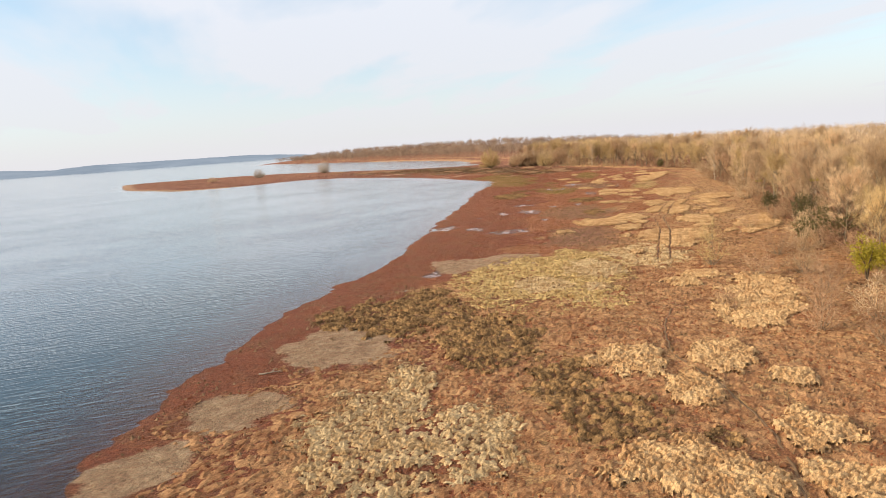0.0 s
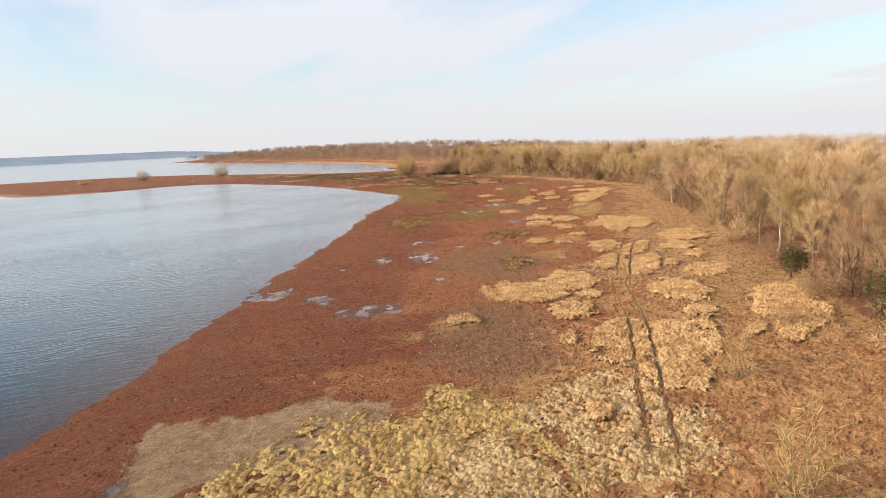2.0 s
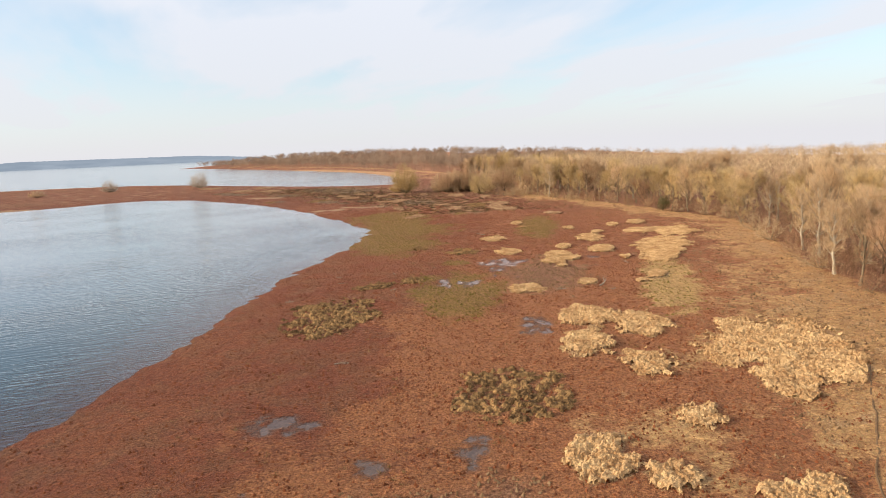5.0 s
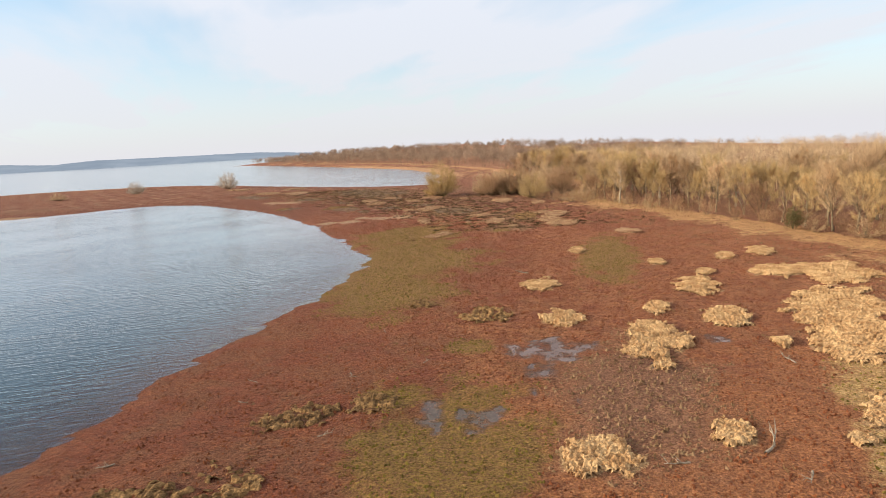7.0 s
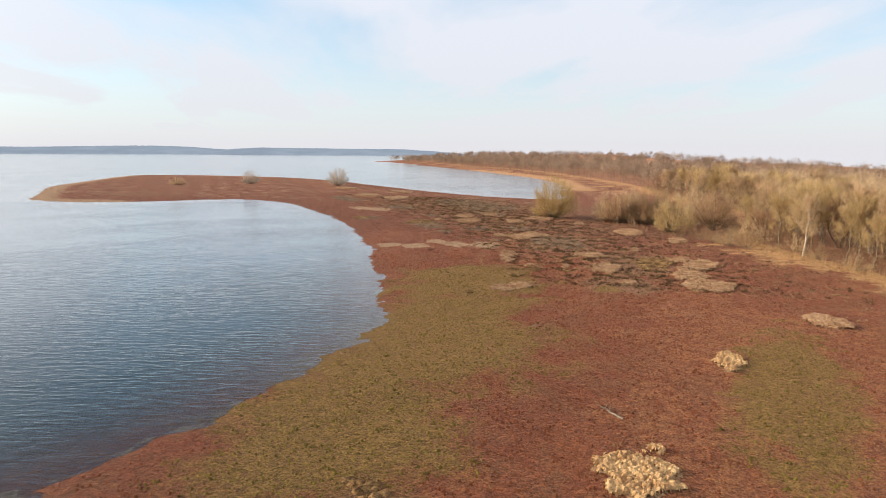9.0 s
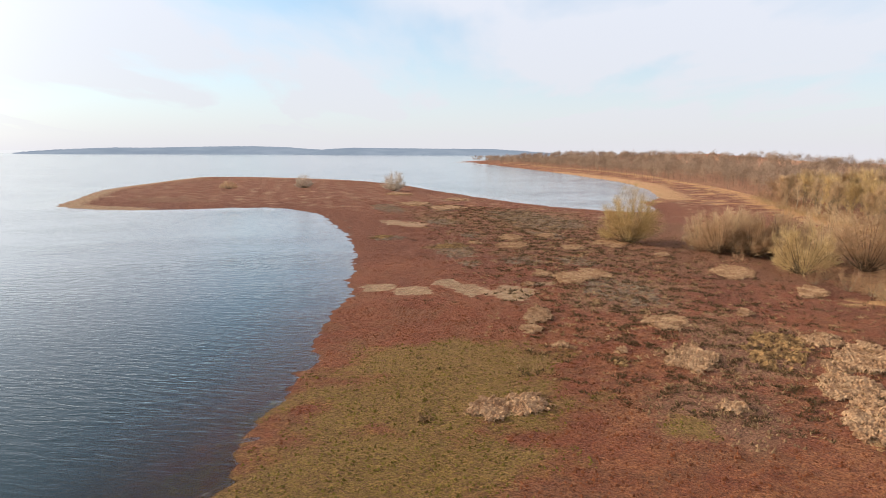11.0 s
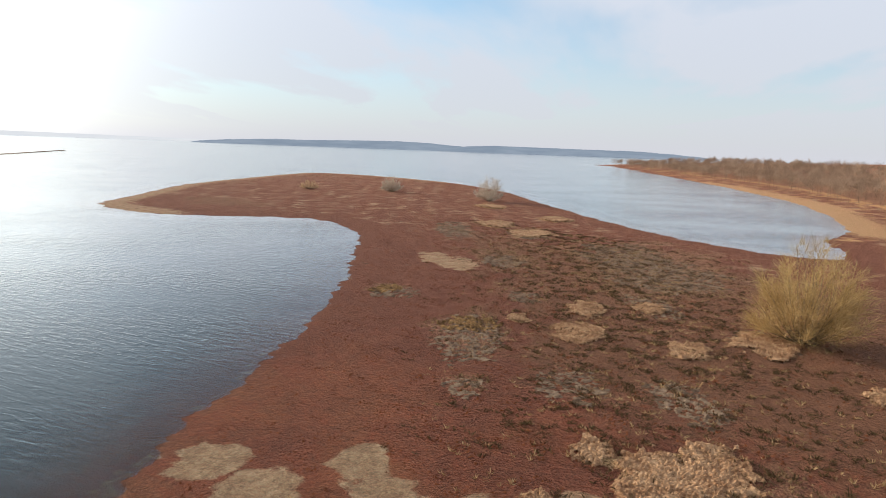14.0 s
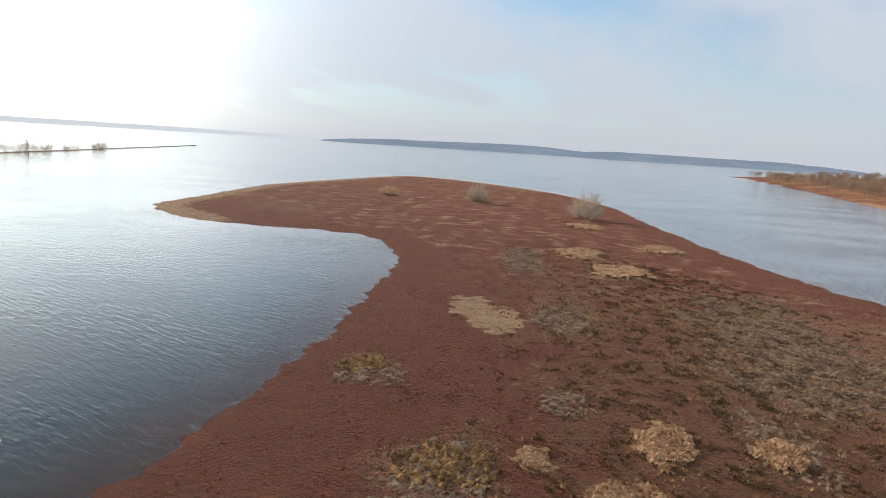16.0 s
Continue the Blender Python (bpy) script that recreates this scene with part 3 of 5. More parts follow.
WET_SOUTH = [
    (-4.0, 78.9, 2.0, 1.9, 18), (5.5, 79.5, 1.1, 1.1, 6), (9.3, 111.2, 2.9, 2.2, 7), (9.7, 111.9, 4.2, 3.2, 0), (17.2, 117.6, 0.7, 0.7, 6),
    (3.8, 118.5, 1.7, 3.5, 25), (2.1, 118.8, 1.2, 2.0, 13), (-2.0, 119.9, 1.4, 0.9, 31), (-3.5, 121.9, 2.4, 2.7, 17), (-1.9, 123.6, 2.3, 2.7, 29),
    (18.4, 124.2, 0.9, 1.1, 3), (18.4, 124.6, 0.9, 1.8, 3), (2.9, 129.1, 0.5, 1.0, 21), (5.1, 135.0, 0.7, 1.2, 17), (17.4, 139.6, 2.8, 5.0, 3),
    (10.8, 139.7, 1.5, 2.8, 10),
]
WET_NORTH = [
    (24.0, 146.9, 1.3, 1.5, -3), (30.2, 148.6, 1.2, 2.6, -8), (17.1, 153.5, 3.6, 2.0, 3), (39.0, 173.3, 2.0, 3.5, -11), (34.0, 194.0, 1.9, 2.1, 1),
    (30.6, 194.4, 1.4, 3.1, 6), (41.3, 195.6, 0.7, 1.0, -10), (37.7, 197.5, 0.7, 1.2, -4), (39.1, 201.7, 1.8, 1.8, -6), (48.1, 201.8, 0.4, 0.9, -17),
    (40.3, 206.5, 4.3, 3.0, -7), (55.2, 207.5, 1.4, 1.6, -22),
]
MAUVE = [
    (22.2, 100.0, 6.8, 11.8, -10), (27.6, 132.6, 7.5, 12.0, -8), (45.4, 196.7, 6.2, 12.0, -15), (41.1, 281.8, 5.3, 6.4, -1), (42.7, 300.7, 6.2, 11.7, -2),
    (29.0, 314.9, 7.1, 8.7, 8), (29.6, 324.9, 7.7, 6.7, 4), (-8.4, 401.6, 12.4, 29.3, 18), (-8.4, 342.8, 4.1, 8.4, 34), (0.3, 329.8, 2.0, 2.1, 34),
    (-11.2, 343.9, 4.3, 3.4, 56), (-32.7, 385.9, 5.2, 9.1, 62), (-31.5, 351.7, 3.0, 2.5, 60), (-63.9, 411.2, 3.2, 11.2, 67),
]
# coarse grass of the southern meadow: tan, cream and gold
GRASS = [(8, 42, 16, 24, 0), (26, 52, 18, 30, 0), (36, 84, 14, 26, -10), (-14, 36, 6, 9, 0), (6, 66, 12, 10, 0)]
GOLD = [(9.9, 71.4, 9.0, 12.4, 2), (17.2, 79.2, 4.5, 8.1, 2)]
WET = WET_SOUTH + WET_NORTH
REEDS = REED_SOUTH + REED_MEADOW + REED_RUTS + REED_MID + REED_NORTH + REED_NECK + REED_POINT + REED_TIP
shore_line = spline(SHORE + NORTH_SHORE, 5)
coast = np.vstack([shore_line, [(-400, 1500), (200, 4600), (4600, 4600), (4600, -4600), (-300, -4600)]])
wood_line = spline(WOOD, 3)


def signed_shore(x, y):
    closed = np.vstack([coast, coast[:1]])
    d = distance_to(x, y, closed)
    return np.where(inside(x, y, coast), d, -d)


# distances over the near country, worked out once on a fine grid
NEAR_X, NEAR_Y = np.arange(-346.0, 142.0, 1.6), np.arange(-10.0, 622.0, 1.6)
near_distance = signed_shore(*[v.ravel() for v in np.meshgrid(NEAR_X, NEAR_Y)]).reshape(len(NEAR_Y), len(NEAR_X))


def shore_distance(x, y):
    """Metres inland from the water's edge; negative out on the lake."""
    x, y = np.asarray(x, float), np.asarray(y, float)
    u, v = (x - NEAR_X[0]) / 1.6, (y - NEAR_Y[0]) / 1.6
    near = (u >= 0) & (v >= 0) & (u < len(NEAR_X) - 1) & (v < len(NEAR_Y) - 1)
    d = np.empty_like(x)
    i, j = u[near].astype(int), v[near].astype(int)
    p, q = u[near] - i, v[near] - j
    g = near_distance
    d[near] = (g[j, i] * (1 - p) + g[j, i + 1] * p) * (1 - q) + (g[j + 1, i] * (1 - p) + g[j + 1, i + 1] * p) * q
    if not near.all():
        d[~near] = signed_shore(x[~near], y[~near])
    return d + np.exp(-np.abs(d) / 9) * (0.9 * waves(x, y, 9.0, 3) + 0.5 * waves(x, y, 2.6, 4, 2))


def height_of(x, y, d):
    land = 0.02 + 0.42 * (1 - np.exp(-np.maximum(d, 0) / 14))
    land += (0.10 * waves(x, y, 16, 5) + 0.045 * waves(x, y, 3.1, 6)) * np.clip(d / 8, 0, 1)
    bed = np.maximum(0.085 * d, -3.0) + 0.02
    return np.where(d > 0, land, bed)


ridge_line = np.vstack([[(60, -4600)], wood_line, [(-400, 1290), (-420, 1700), (-300, 4600)]])


def fall(x, y):
    """Behind the wood's front the land drops gently out of sight; along the far bay it rises to a low crest first."""
    deep = np.where(inside(x, y, np.vstack([ridge_line, [(4700, 4700), (4700, -4700)]])), distance_to(x, y, ridge_line), 0)
    bay = np.clip((y - 560) / 300, 0, 1)
    rise = 0.07 * np.clip(deep, 0, 110) * bay
    return rise - 0.015 * np.clip(deep - 30, 0, None) * (1 - bay) - 0.09 * np.clip(deep - 270, 0, None) * bay


def patch_mask(x, y, patches, soft=0.35, seed=20):
    """1 within the patches, 0 outside, with uneven borders."""
    best = np.zeros_like(x)
    for i, (px, py, a, b, turned) in enumerate(patches):
        near = (np.abs(x - px) < 1.7 * max(a, b)) & (np.abs(y - py) < 1.7 * max(a, b))
        if not near.any():
            continue
        xs, ys = x[near] - px, y[near] - py
        c, s = math.cos(radians(turned)), math.sin(radians(turned))
        r = np.hypot((xs * c + ys * s) / a, (ys * c - xs * s) / b)
        r = r + 0.24 * waves(x[near], y[near], 1.3 * min(a, b) + 0.6, seed + i, 3)
        best[near] = np.maximum(best[near], np.clip((1 + soft - r) / (2 * soft), 0, 1))
    return best


def axis(*stops):
    """Grid lines: (from, to, step) one after another."""
    return np.concatenate([np.arange(a, b, s) for a, b, s in stops] + [[stops[-1][1]]])


def sheet(xs, ys):
    gx, gy = np.meshgrid(xs, ys)
    nx, ny = len(xs), len(ys)
    i = (np.arange(ny - 1)[:, None] * nx + np.arange(nx - 1)[None]).ravel()
    return gx.ravel(), gy.ravel(), np.stack([i, i + 1, i + nx + 1, i + nx], 1)


# ---- ground ----
gx, gy, quads = sheet(
    axis((-4600, -1000, 600), (-1000, -340, 55), (-340, -180, 5), (-180, -50, 1.7), (-50, 75, 1.0), (75, 110, 1.8), (110, 300, 9), (300, 900, 75), (900, 4600, 700)),
    axis((-4600, -800, 600), (-800, -100, 50), (-100, 20, 5), (20, 130, 0.95), (130, 400, 1.1), (400, 600, 2.2), (600, 1000, 9), (1000, 1600, 50), (1600, 4600, 600)),
)
gd = shore_distance(gx, gy)
gz = height_of(gx, gy, gd)
wet = patch_mask(gx, gy, WET, 0.3, 300)
gz -= 0.06 * wet
reed_mask = patch_mask(gx, gy, REEDS, 0.2, 500)
gz += 0.14 * reed_mask
gz += fall(gx, gy)
ground_mesh = mesh_of("ground", np.stack([gx, gy, gz], 1), quads, M_GROUND, True)
wood_gap = distance_to(gx, gy, wood_line)
in_wood = inside(gx, gy, np.vstack([wood_line, [(4600, 1500), (4600, -300)]]))
straw = np.where(in_wood, 0.25, np.clip(1.22 - wood_gap / np.interp(gy, [120, 160, 205], [36, 28, 12]) + 0.34 * waves(gx, gy, 20, 90), 0, 0.95))
south = np.clip((118 - gy) / 50, 0, 1) * np.clip((gd - 5) / 8, 0, 1) * np.clip(0.38 + 0.5 * waves(gx, gy, 12, 92), 0, 0.7)
beach = np.clip(1.2 - gd / 17, 0, 1) * np.clip((gy - 462) / 14, 0, 1) * np.clip((gx + 130) / 30, 0, 1) * np.clip((900 - gy) / 200, 0, 1)
beach *= np.clip((gx - (-20 - 0.45 * (gy - 560))) / 20, 0, 1) + (gy > 585)
bay_land = np.clip((gy - 466) / 16, 0, 1) * np.clip(0.3 + 0.5 * waves(gx, gy, 24, 91), 0, 0.8) * np.clip((gx + 0.45 * (gy - 560) + 40) / 20, 0, 1)
straw = np.maximum.reduce([straw, south, beach, bay_land]) * np.where(gd > 0, 1, 0)
under = np.clip(1.0 - np.abs(gd + 0.7) / 1.3, 0, 1) * 0.55 * np.clip((gy - 150) / 60, 0, 1)
rim = np.clip(1 - np.abs(gd - 0.4) / 1.6, 0, 1) * 0.46
spit_rim = np.clip(1.1 - distance_to(gx, gy, spline(SHORE[-3:] + NORTH_SHORE[:7], 6)) / 13, 0, 0.62) * (gd > 0)
streaks = np.clip(waves(gx * 0.5, gy * 1.6, 6, 81) * 2.2, 0, 0.95) * np.clip((gy - 375) / 30, 0, 1) * np.clip((gd - 6) / 6, 0, 1)
loose_reed = np.clip(0.25 + 1.3 * waves(gx, gy, 10, 95), 0, 0.5) * np.clip(straw * 2.4 - 0.9, 0, 1) * ~in_wood * np.clip((gy - 85) / 15, 0, 1) * np.clip((250 - gy) / 20, 0, 1)
# puts the shade of backlit plants into the point's inland ground colour
backlit_neck = 0.9 * np.clip((gd - 17 + 5 * waves(gx, gy, 15, 97)) / 12, 0, 1) * np.clip((gy - 318) / 25, 0, 1) * np.clip((420 - gy) / 20, 0, 1)
cover_a = np.stack([straw, patch_mask(gx, gy, GREEN, 0.4, 600), np.maximum.reduce([patch_mask(gx, gy, PALE, 0.3, 640), spit_rim, 0.62 * streaks * np.clip(waves(gx, gy, 30, 83) + 0.5, 0, 1), under, 0.8 * np.clip(beach, 0, 1)]), np.maximum(wet, rim)], 1)
cover_b = np.stack([np.maximum(np.maximum(patch_mask(gx, gy, MAUVE, 0.6, 700), streaks), 0.9 * in_wood), patch_mask(gx, gy, YELLOW, 0.5, 740), np.maximum.reduce([reed_mask, loose_reed, 0.9 * np.clip(beach, 0, 1)]), np.maximum(patch_mask(gx, gy, DARK, 0.3, 760), backlit_neck)], 1)
# the half-strength reach to y 300 puts the haze's lightening into the colour
inland = np.clip((gd - 15 + 6 * waves(gx, gy, 22, 71)) / 14, 0, 1) * np.maximum(np.clip((222 - gy + 14 * waves(gx, gy, 30, 72)) / 40, 0, 1), 0.5 * np.clip((300 - gy + 14 * waves(gx, gy, 30, 73)) / 30, 0, 1))
# where the ground colour carries the darkness of plants seen against the sun
north = np.clip((gy - 292 + 10 * waves(gx, gy, 24, 74)) / 60, 0, 1)
cover_c = np.stack([inland, north, inland, inland], 1)
for key, cover in (("cover_a", cover_a), ("cover_b", cover_b), ("cover_c", cover_c)):
    ground_mesh.attributes.new(key, "FLOAT_COLOR", "POINT").data.foreach_set("color", cover.astype(np.float32).ravel())
thing("ground", "drained lake bed of red-brown low plants, tan grass and mud", "ground", "", "structure", ground_mesh)

# ---- water ----
wx, wy, quads = sheet(
    axis((-4600, -1000, 600), (-1000, -320, 60), (-320, -140, 6), (-140, 56, 2.0), (56, 60, 2.0)),
    axis((-4600, -800, 600), (-800, 0, 50), (0, 420, 2.0), (420, 600, 6), (600, 1600, 50), (1600, 4600, 300)),
)
wd = shore_distance(wx, wy)
quads = quads[(wd[quads] < 2.5).any(1) & (wd[quads] < 80).all(1)]
water_mesh = mesh_of("water", np.stack([wx, wy, np.zeros_like(wx)], 1), quads, M_WATER, True)
depth = np.clip(-wd / 15, 0, 1)
water_mesh.attributes.new("depth", "FLOAT_COLOR", "POINT").data.foreach_set("color", np.stack([depth, depth, depth, np.ones_like(depth)], 1).astype(np.float32).ravel())
thing("water", "wide pale lake with small wind ripples", "lake", "", "structure", water_mesh)


# ---- far hills ----
def ridge(name, label, mat, start, stop, radius, low, high, seed):
    """A long low wooded hill along the far shore, with a rounded back."""
    a = np.radians(np.linspace(start, stop, 160))
    s = np.linspace(0, 1, 160)
    top = low + (high - low) * np.clip(0.55 + 0.45 * waves(s * 100, s * 0, 90, seed, 2), 0, 1)
    top *= np.clip(np.minimum(s, 1 - s) * 4, 0, 1) ** 0.7
    rows = [(0, -0.5), (25, 0.45), (140, 0.85), (420, 1.0)]
    verts = np.concatenate([np.stack([-np.sin(a) * (radius + out), 320 + np.cos(a) * (radius + out), np.where(up < 0, -1.0, top * up + waves(s * 900, s * 0 + out, 9, seed + 1) * 1.2 * up)], 1) for out, up in rows])
    i = (np.arange(len(rows) - 1)[:, None] * 160 + np.arange(159)[None]).ravel()
    return thing(name, label, "hill", "hills across the lake", "structure", mesh_of(name, verts, np.stack([i, i + 1, i + 161, i + 160], 1), mat, True))


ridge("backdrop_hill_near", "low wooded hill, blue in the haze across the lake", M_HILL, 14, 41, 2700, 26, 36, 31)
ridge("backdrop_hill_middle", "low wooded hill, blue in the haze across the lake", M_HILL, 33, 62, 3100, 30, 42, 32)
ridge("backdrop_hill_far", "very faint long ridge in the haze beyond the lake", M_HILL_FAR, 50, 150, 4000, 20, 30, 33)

# ---- trees ----


def tube(points, radii, sides):
    """Verts and quads of a tapered bent tube."""
    p = np.array(points, dtype=float)
    d = np.gradient(p, axis=0)
    d /= np.linalg.norm(d, axis=1)[:, None] + 1e-9
    ref = np.where(np.abs(d[:, 2:3]) > 0.9, [[1.0, 0, 0]], [[0, 0, 1.0]])
    u = np.cross(d, ref)
    u /= np.linalg.norm(u, axis=1)[:, None] + 1e-9
    v = np.cross(d, u)
    a = np.arange(sides) * 2 * np.pi / sides
    ring = p[:, None] + np.array(radii)[:, None, None] * (np.cos(a)[None, :, None] * u[:, None] + np.sin(a)[None, :, None] * v[:, None])
    i = np.arange(len(p) - 1)[:, None] * sides
    j, k = np.arange(sides)[None], (np.arange(sides)[None] + 1) % sides
    return ring.reshape(-1, 3), np.stack([i + j, i + k, i + sides + k, i + sides + j], -1).reshape(-1, 4)


def joined(pieces):
    verts, faces, base = [], [], 0
    for v, f in pieces:
        verts.append(v)
        faces.append(f + base)
        base += len(v)
    return np.concatenate(verts), np.concatenate(faces)


def slivers(r, start, way, length, width):
    """One narrow pointed twig or blade for each row."""
    n = len(start)
    side = np.cross(way, r.normal(size=(n, 3)))
    side /= np.linalg.norm(side, axis=1)[:, None] + 1e-9
    half = side * (width / 2)[:, None]
    tip = start + way * length[:, None]
    verts = np.stack([start - half, start + half, tip], 1).reshape(-1, 3)
    return verts, np.arange(3 * n).reshape(-1, 3)


def unit(v):
    return v / (np.linalg.norm(v, axis=-1, keepdims=True) + 1e-9)


def bare_tree(seed, height, spread, limbs, twigs, stems=1, twig_width=0.07, low=0.2, thick=1.0):
    """Trunk, rising limbs, side branches, and a spray of single twigs on every branch. Returns wood and twigs as arrays."""
    r = np.random.default_rng(seed)
    wood, starts, ways = [], [], []
    steps = np.linspace(0, 1, 7)
    for s in range(stems):
        lean = r.normal(0, 0.05 if stems == 1 else 0.26, 2)
        top = height * (0.84 if stems == 1 else r.uniform(0.66, 0.86))
        wob = np.cumsum(r.normal(0, 0.018 * height, (7, 2)) * [[0.0], [0.5], [1], [1], [1], [1], [1]], axis=0)
        line = np.stack([lean[0] * steps * top + wob[:, 0], lean[1] * steps * top + wob[:, 1], steps * top - 0.15], 1)
        if stems > 1:
            line[:, :2] += r.normal(0, 0.25, 2)
        radius = thick * (0.012 * height + 0.07) / (1 if stems == 1 else 1.6) * (1 - 0.86 * steps) + 0.02
        radius[0] *= 1.35
        wood.append(tube(line, radius, 6))
        a = r.uniform(0, 6.28)
        for f in np.sort(low + (0.97 - low) * r.uniform(0, 1, limbs // stems) ** 0.85):
            a += 2.4 + r.normal(0, 0.4)
            base = np.array([np.interp(f, steps, line[:, k]) for k in range(3)])
            way = unit(np.array([math.cos(a), math.sin(a), 0.45 + 1.25 * f + r.normal(0, 0.22)]))
            reach = spread * np.interp(f, [low, 0.45, 0.75, 1.0], [0.75, 1.1, 0.9, 0.45]) * r.uniform(0.75, 1.2)
            q = np.linspace(0, 1, 5)
            limb = base + way * q[:, None] * reach + np.array([0, 0, 0.32]) * q[:, None] ** 2 * reach + np.cumsum(r.normal(0, 0.045 * reach, (5, 3)), axis=0) * q[:, None]
            wood.append(tube(limb, np.linspace(0.5 * np.interp(f, steps, radius) + 0.025, 0.018, 5), 3))
            for g in (*r.uniform(0.3, 0.9, 4), 0.97):
                at = np.array([np.interp(g, q, limb[:, k]) for k in range(3)])
                side = unit(way * 0.7 + r.normal(0, 0.55, 3) + [0, 0, 0.35])
                long = reach * r.uniform(0.28, 0.5)
                tip = at + side * long + [0, 0, 0.15 * long]
                wood.append(tube([at, at + side * 0.5 * long, tip], [0.03, 0.022, 0.012], 3))
                count = int(twigs / limbs / 5 * r.uniform(0.7, 1.3))
                along = r.uniform(0.1, 1.0, count)[:, None]
                starts.append(at + (tip - at) * along + r.normal(0, 0.045 * spread, (count, 3)))
                ways.append(unit(side + r.normal(0, 0.5, (count, 3)) + [0, 0, 0.3]))
    starts, ways = np.concatenate(starts), np.concatenate(ways)
    length = r.uniform(0.035, 0.085, len(starts)) * height + 0.2
    return joined(wood), slivers(r, starts, ways, length, r.uniform(0.6, 1.3, len(starts)) * twig_width)


def tree_kind(name, label, category, group, shape, bark, twig):
    """A tree of trunk and crown, kept far below until it is copied into place."""
    (wv, wf), (tv, tf) = shape
    base = thing(name, label, category, group)
    part("trunk", mesh_of(name + "_trunk", wv, wf, bark, True), base)
    part("crown", mesh_of(name + "_crown", tv, tf, twig), base)
    return base


def stand(kind, x, y, size=1.0, turned=0.0, label=""):
    d = shore_distance(np.array([x * 1.0]), np.array([y * 1.0]))
    z = float(height_of(np.array([x * 1.0]), np.array([y * 1.0]), d)[0])
    ob = copy_thing(kind, pose(x, y, z - 0.03, 0, 0, turned) @ Matrix.Scale(size, 4))
    ob.scale = (size, size, size)
    return tagged(ob, label)


def put_away(kind):
    for ob in (*kind.children_recursive, kind):
        bpy.data.objects.remove(ob)


WOODS = "woodland trees"
kinds = [
    tree_kind("tree", "tall bare woodland tree with brown twigs", "tree", WOODS, bare_tree(1, 16.5, 5.0, 26, 6000, twig_width=0.05), M_BARK_PALE, M_TWIG),
    tree_kind("tree", "tall bare woodland tree with brown twigs", "tree", WOODS, bare_tree(2, 15.5, 4.6, 26, 6000, twig_width=0.05), M_BARK_PALE, M_TWIG),
    tree_kind("tree", "bare woodland tree with olive-yellow twigs", "tree", WOODS, bare_tree(3, 15.0, 5.0, 26, 6000, twig_width=0.05), M_BARK_PALE, M_TWIG_OLIVE),
    tree_kind("tree", "bare woodland tree with olive-yellow twigs", "tree", WOODS, bare_tree(4, 14.0, 4.8, 26, 6000, 2, 0.05), M_BARK_PALE, M_TWIG_OLIVE),
    tree_kind("tree", "slender bare woodland tree with a pale trunk", "tree", WOODS, bare_tree(5, 18.0, 3.3, 22, 3000, 1, 0.05, 0.3, 1.25), M_BARK_WHITE, M_TWIG),
    tree_kind("tree", "bare reddish-brown tree with many stems", "tree", WOODS, bare_tree(6, 12.5, 4.8, 27, 6000, 3, 0.05), M_BARK, M_TWIG_RED),
]
# the wood's front rows, tree by tree
r = np.random.default_rng(77)
front = spline(WOOD[1:22], 12)
steps = np.concatenate([[0], np.cumsum(np.linalg.norm(np.diff(front, axis=0), axis=1))])
front_trees, placed = 0, []
for row, (gap, back) in enumerate(((6.2, 2.5), (6.6, 8.0), (7.2, 14.5))):
    for s in np.arange(25 + row * 2, steps[-1] - 20, gap):
        x, y = np.interp(s + r.normal(0, 1.3), steps, front[:, 0]), np.interp(s, steps, front[:, 1])
        nx, ny = np.interp(s + 2, steps, front[:, 0]) - np.interp(s - 2, steps, front[:, 0]), np.interp(s + 2, steps, front[:, 1]) - np.interp(s - 2, steps, front[:, 1])
        n = math.hypot(nx, ny)
        off = back + r.normal(0, 1.6)
        x, y = x + ny / n * off, y - nx / n * off
        if front_trees < 295:
            size = r.uniform(0.62, 0.88) * (0.82, 0.95, 1.0)[row]
            stand(kinds[int(r.choice(6, p=[0.2, 0.18, 0.22, 0.16, 0.1, 0.14]))], x, y, size, r.uniform(0, 360))
            placed.append((x, y, size))
            front_trees += 1
for kind in kinds:
    put_away(kind)


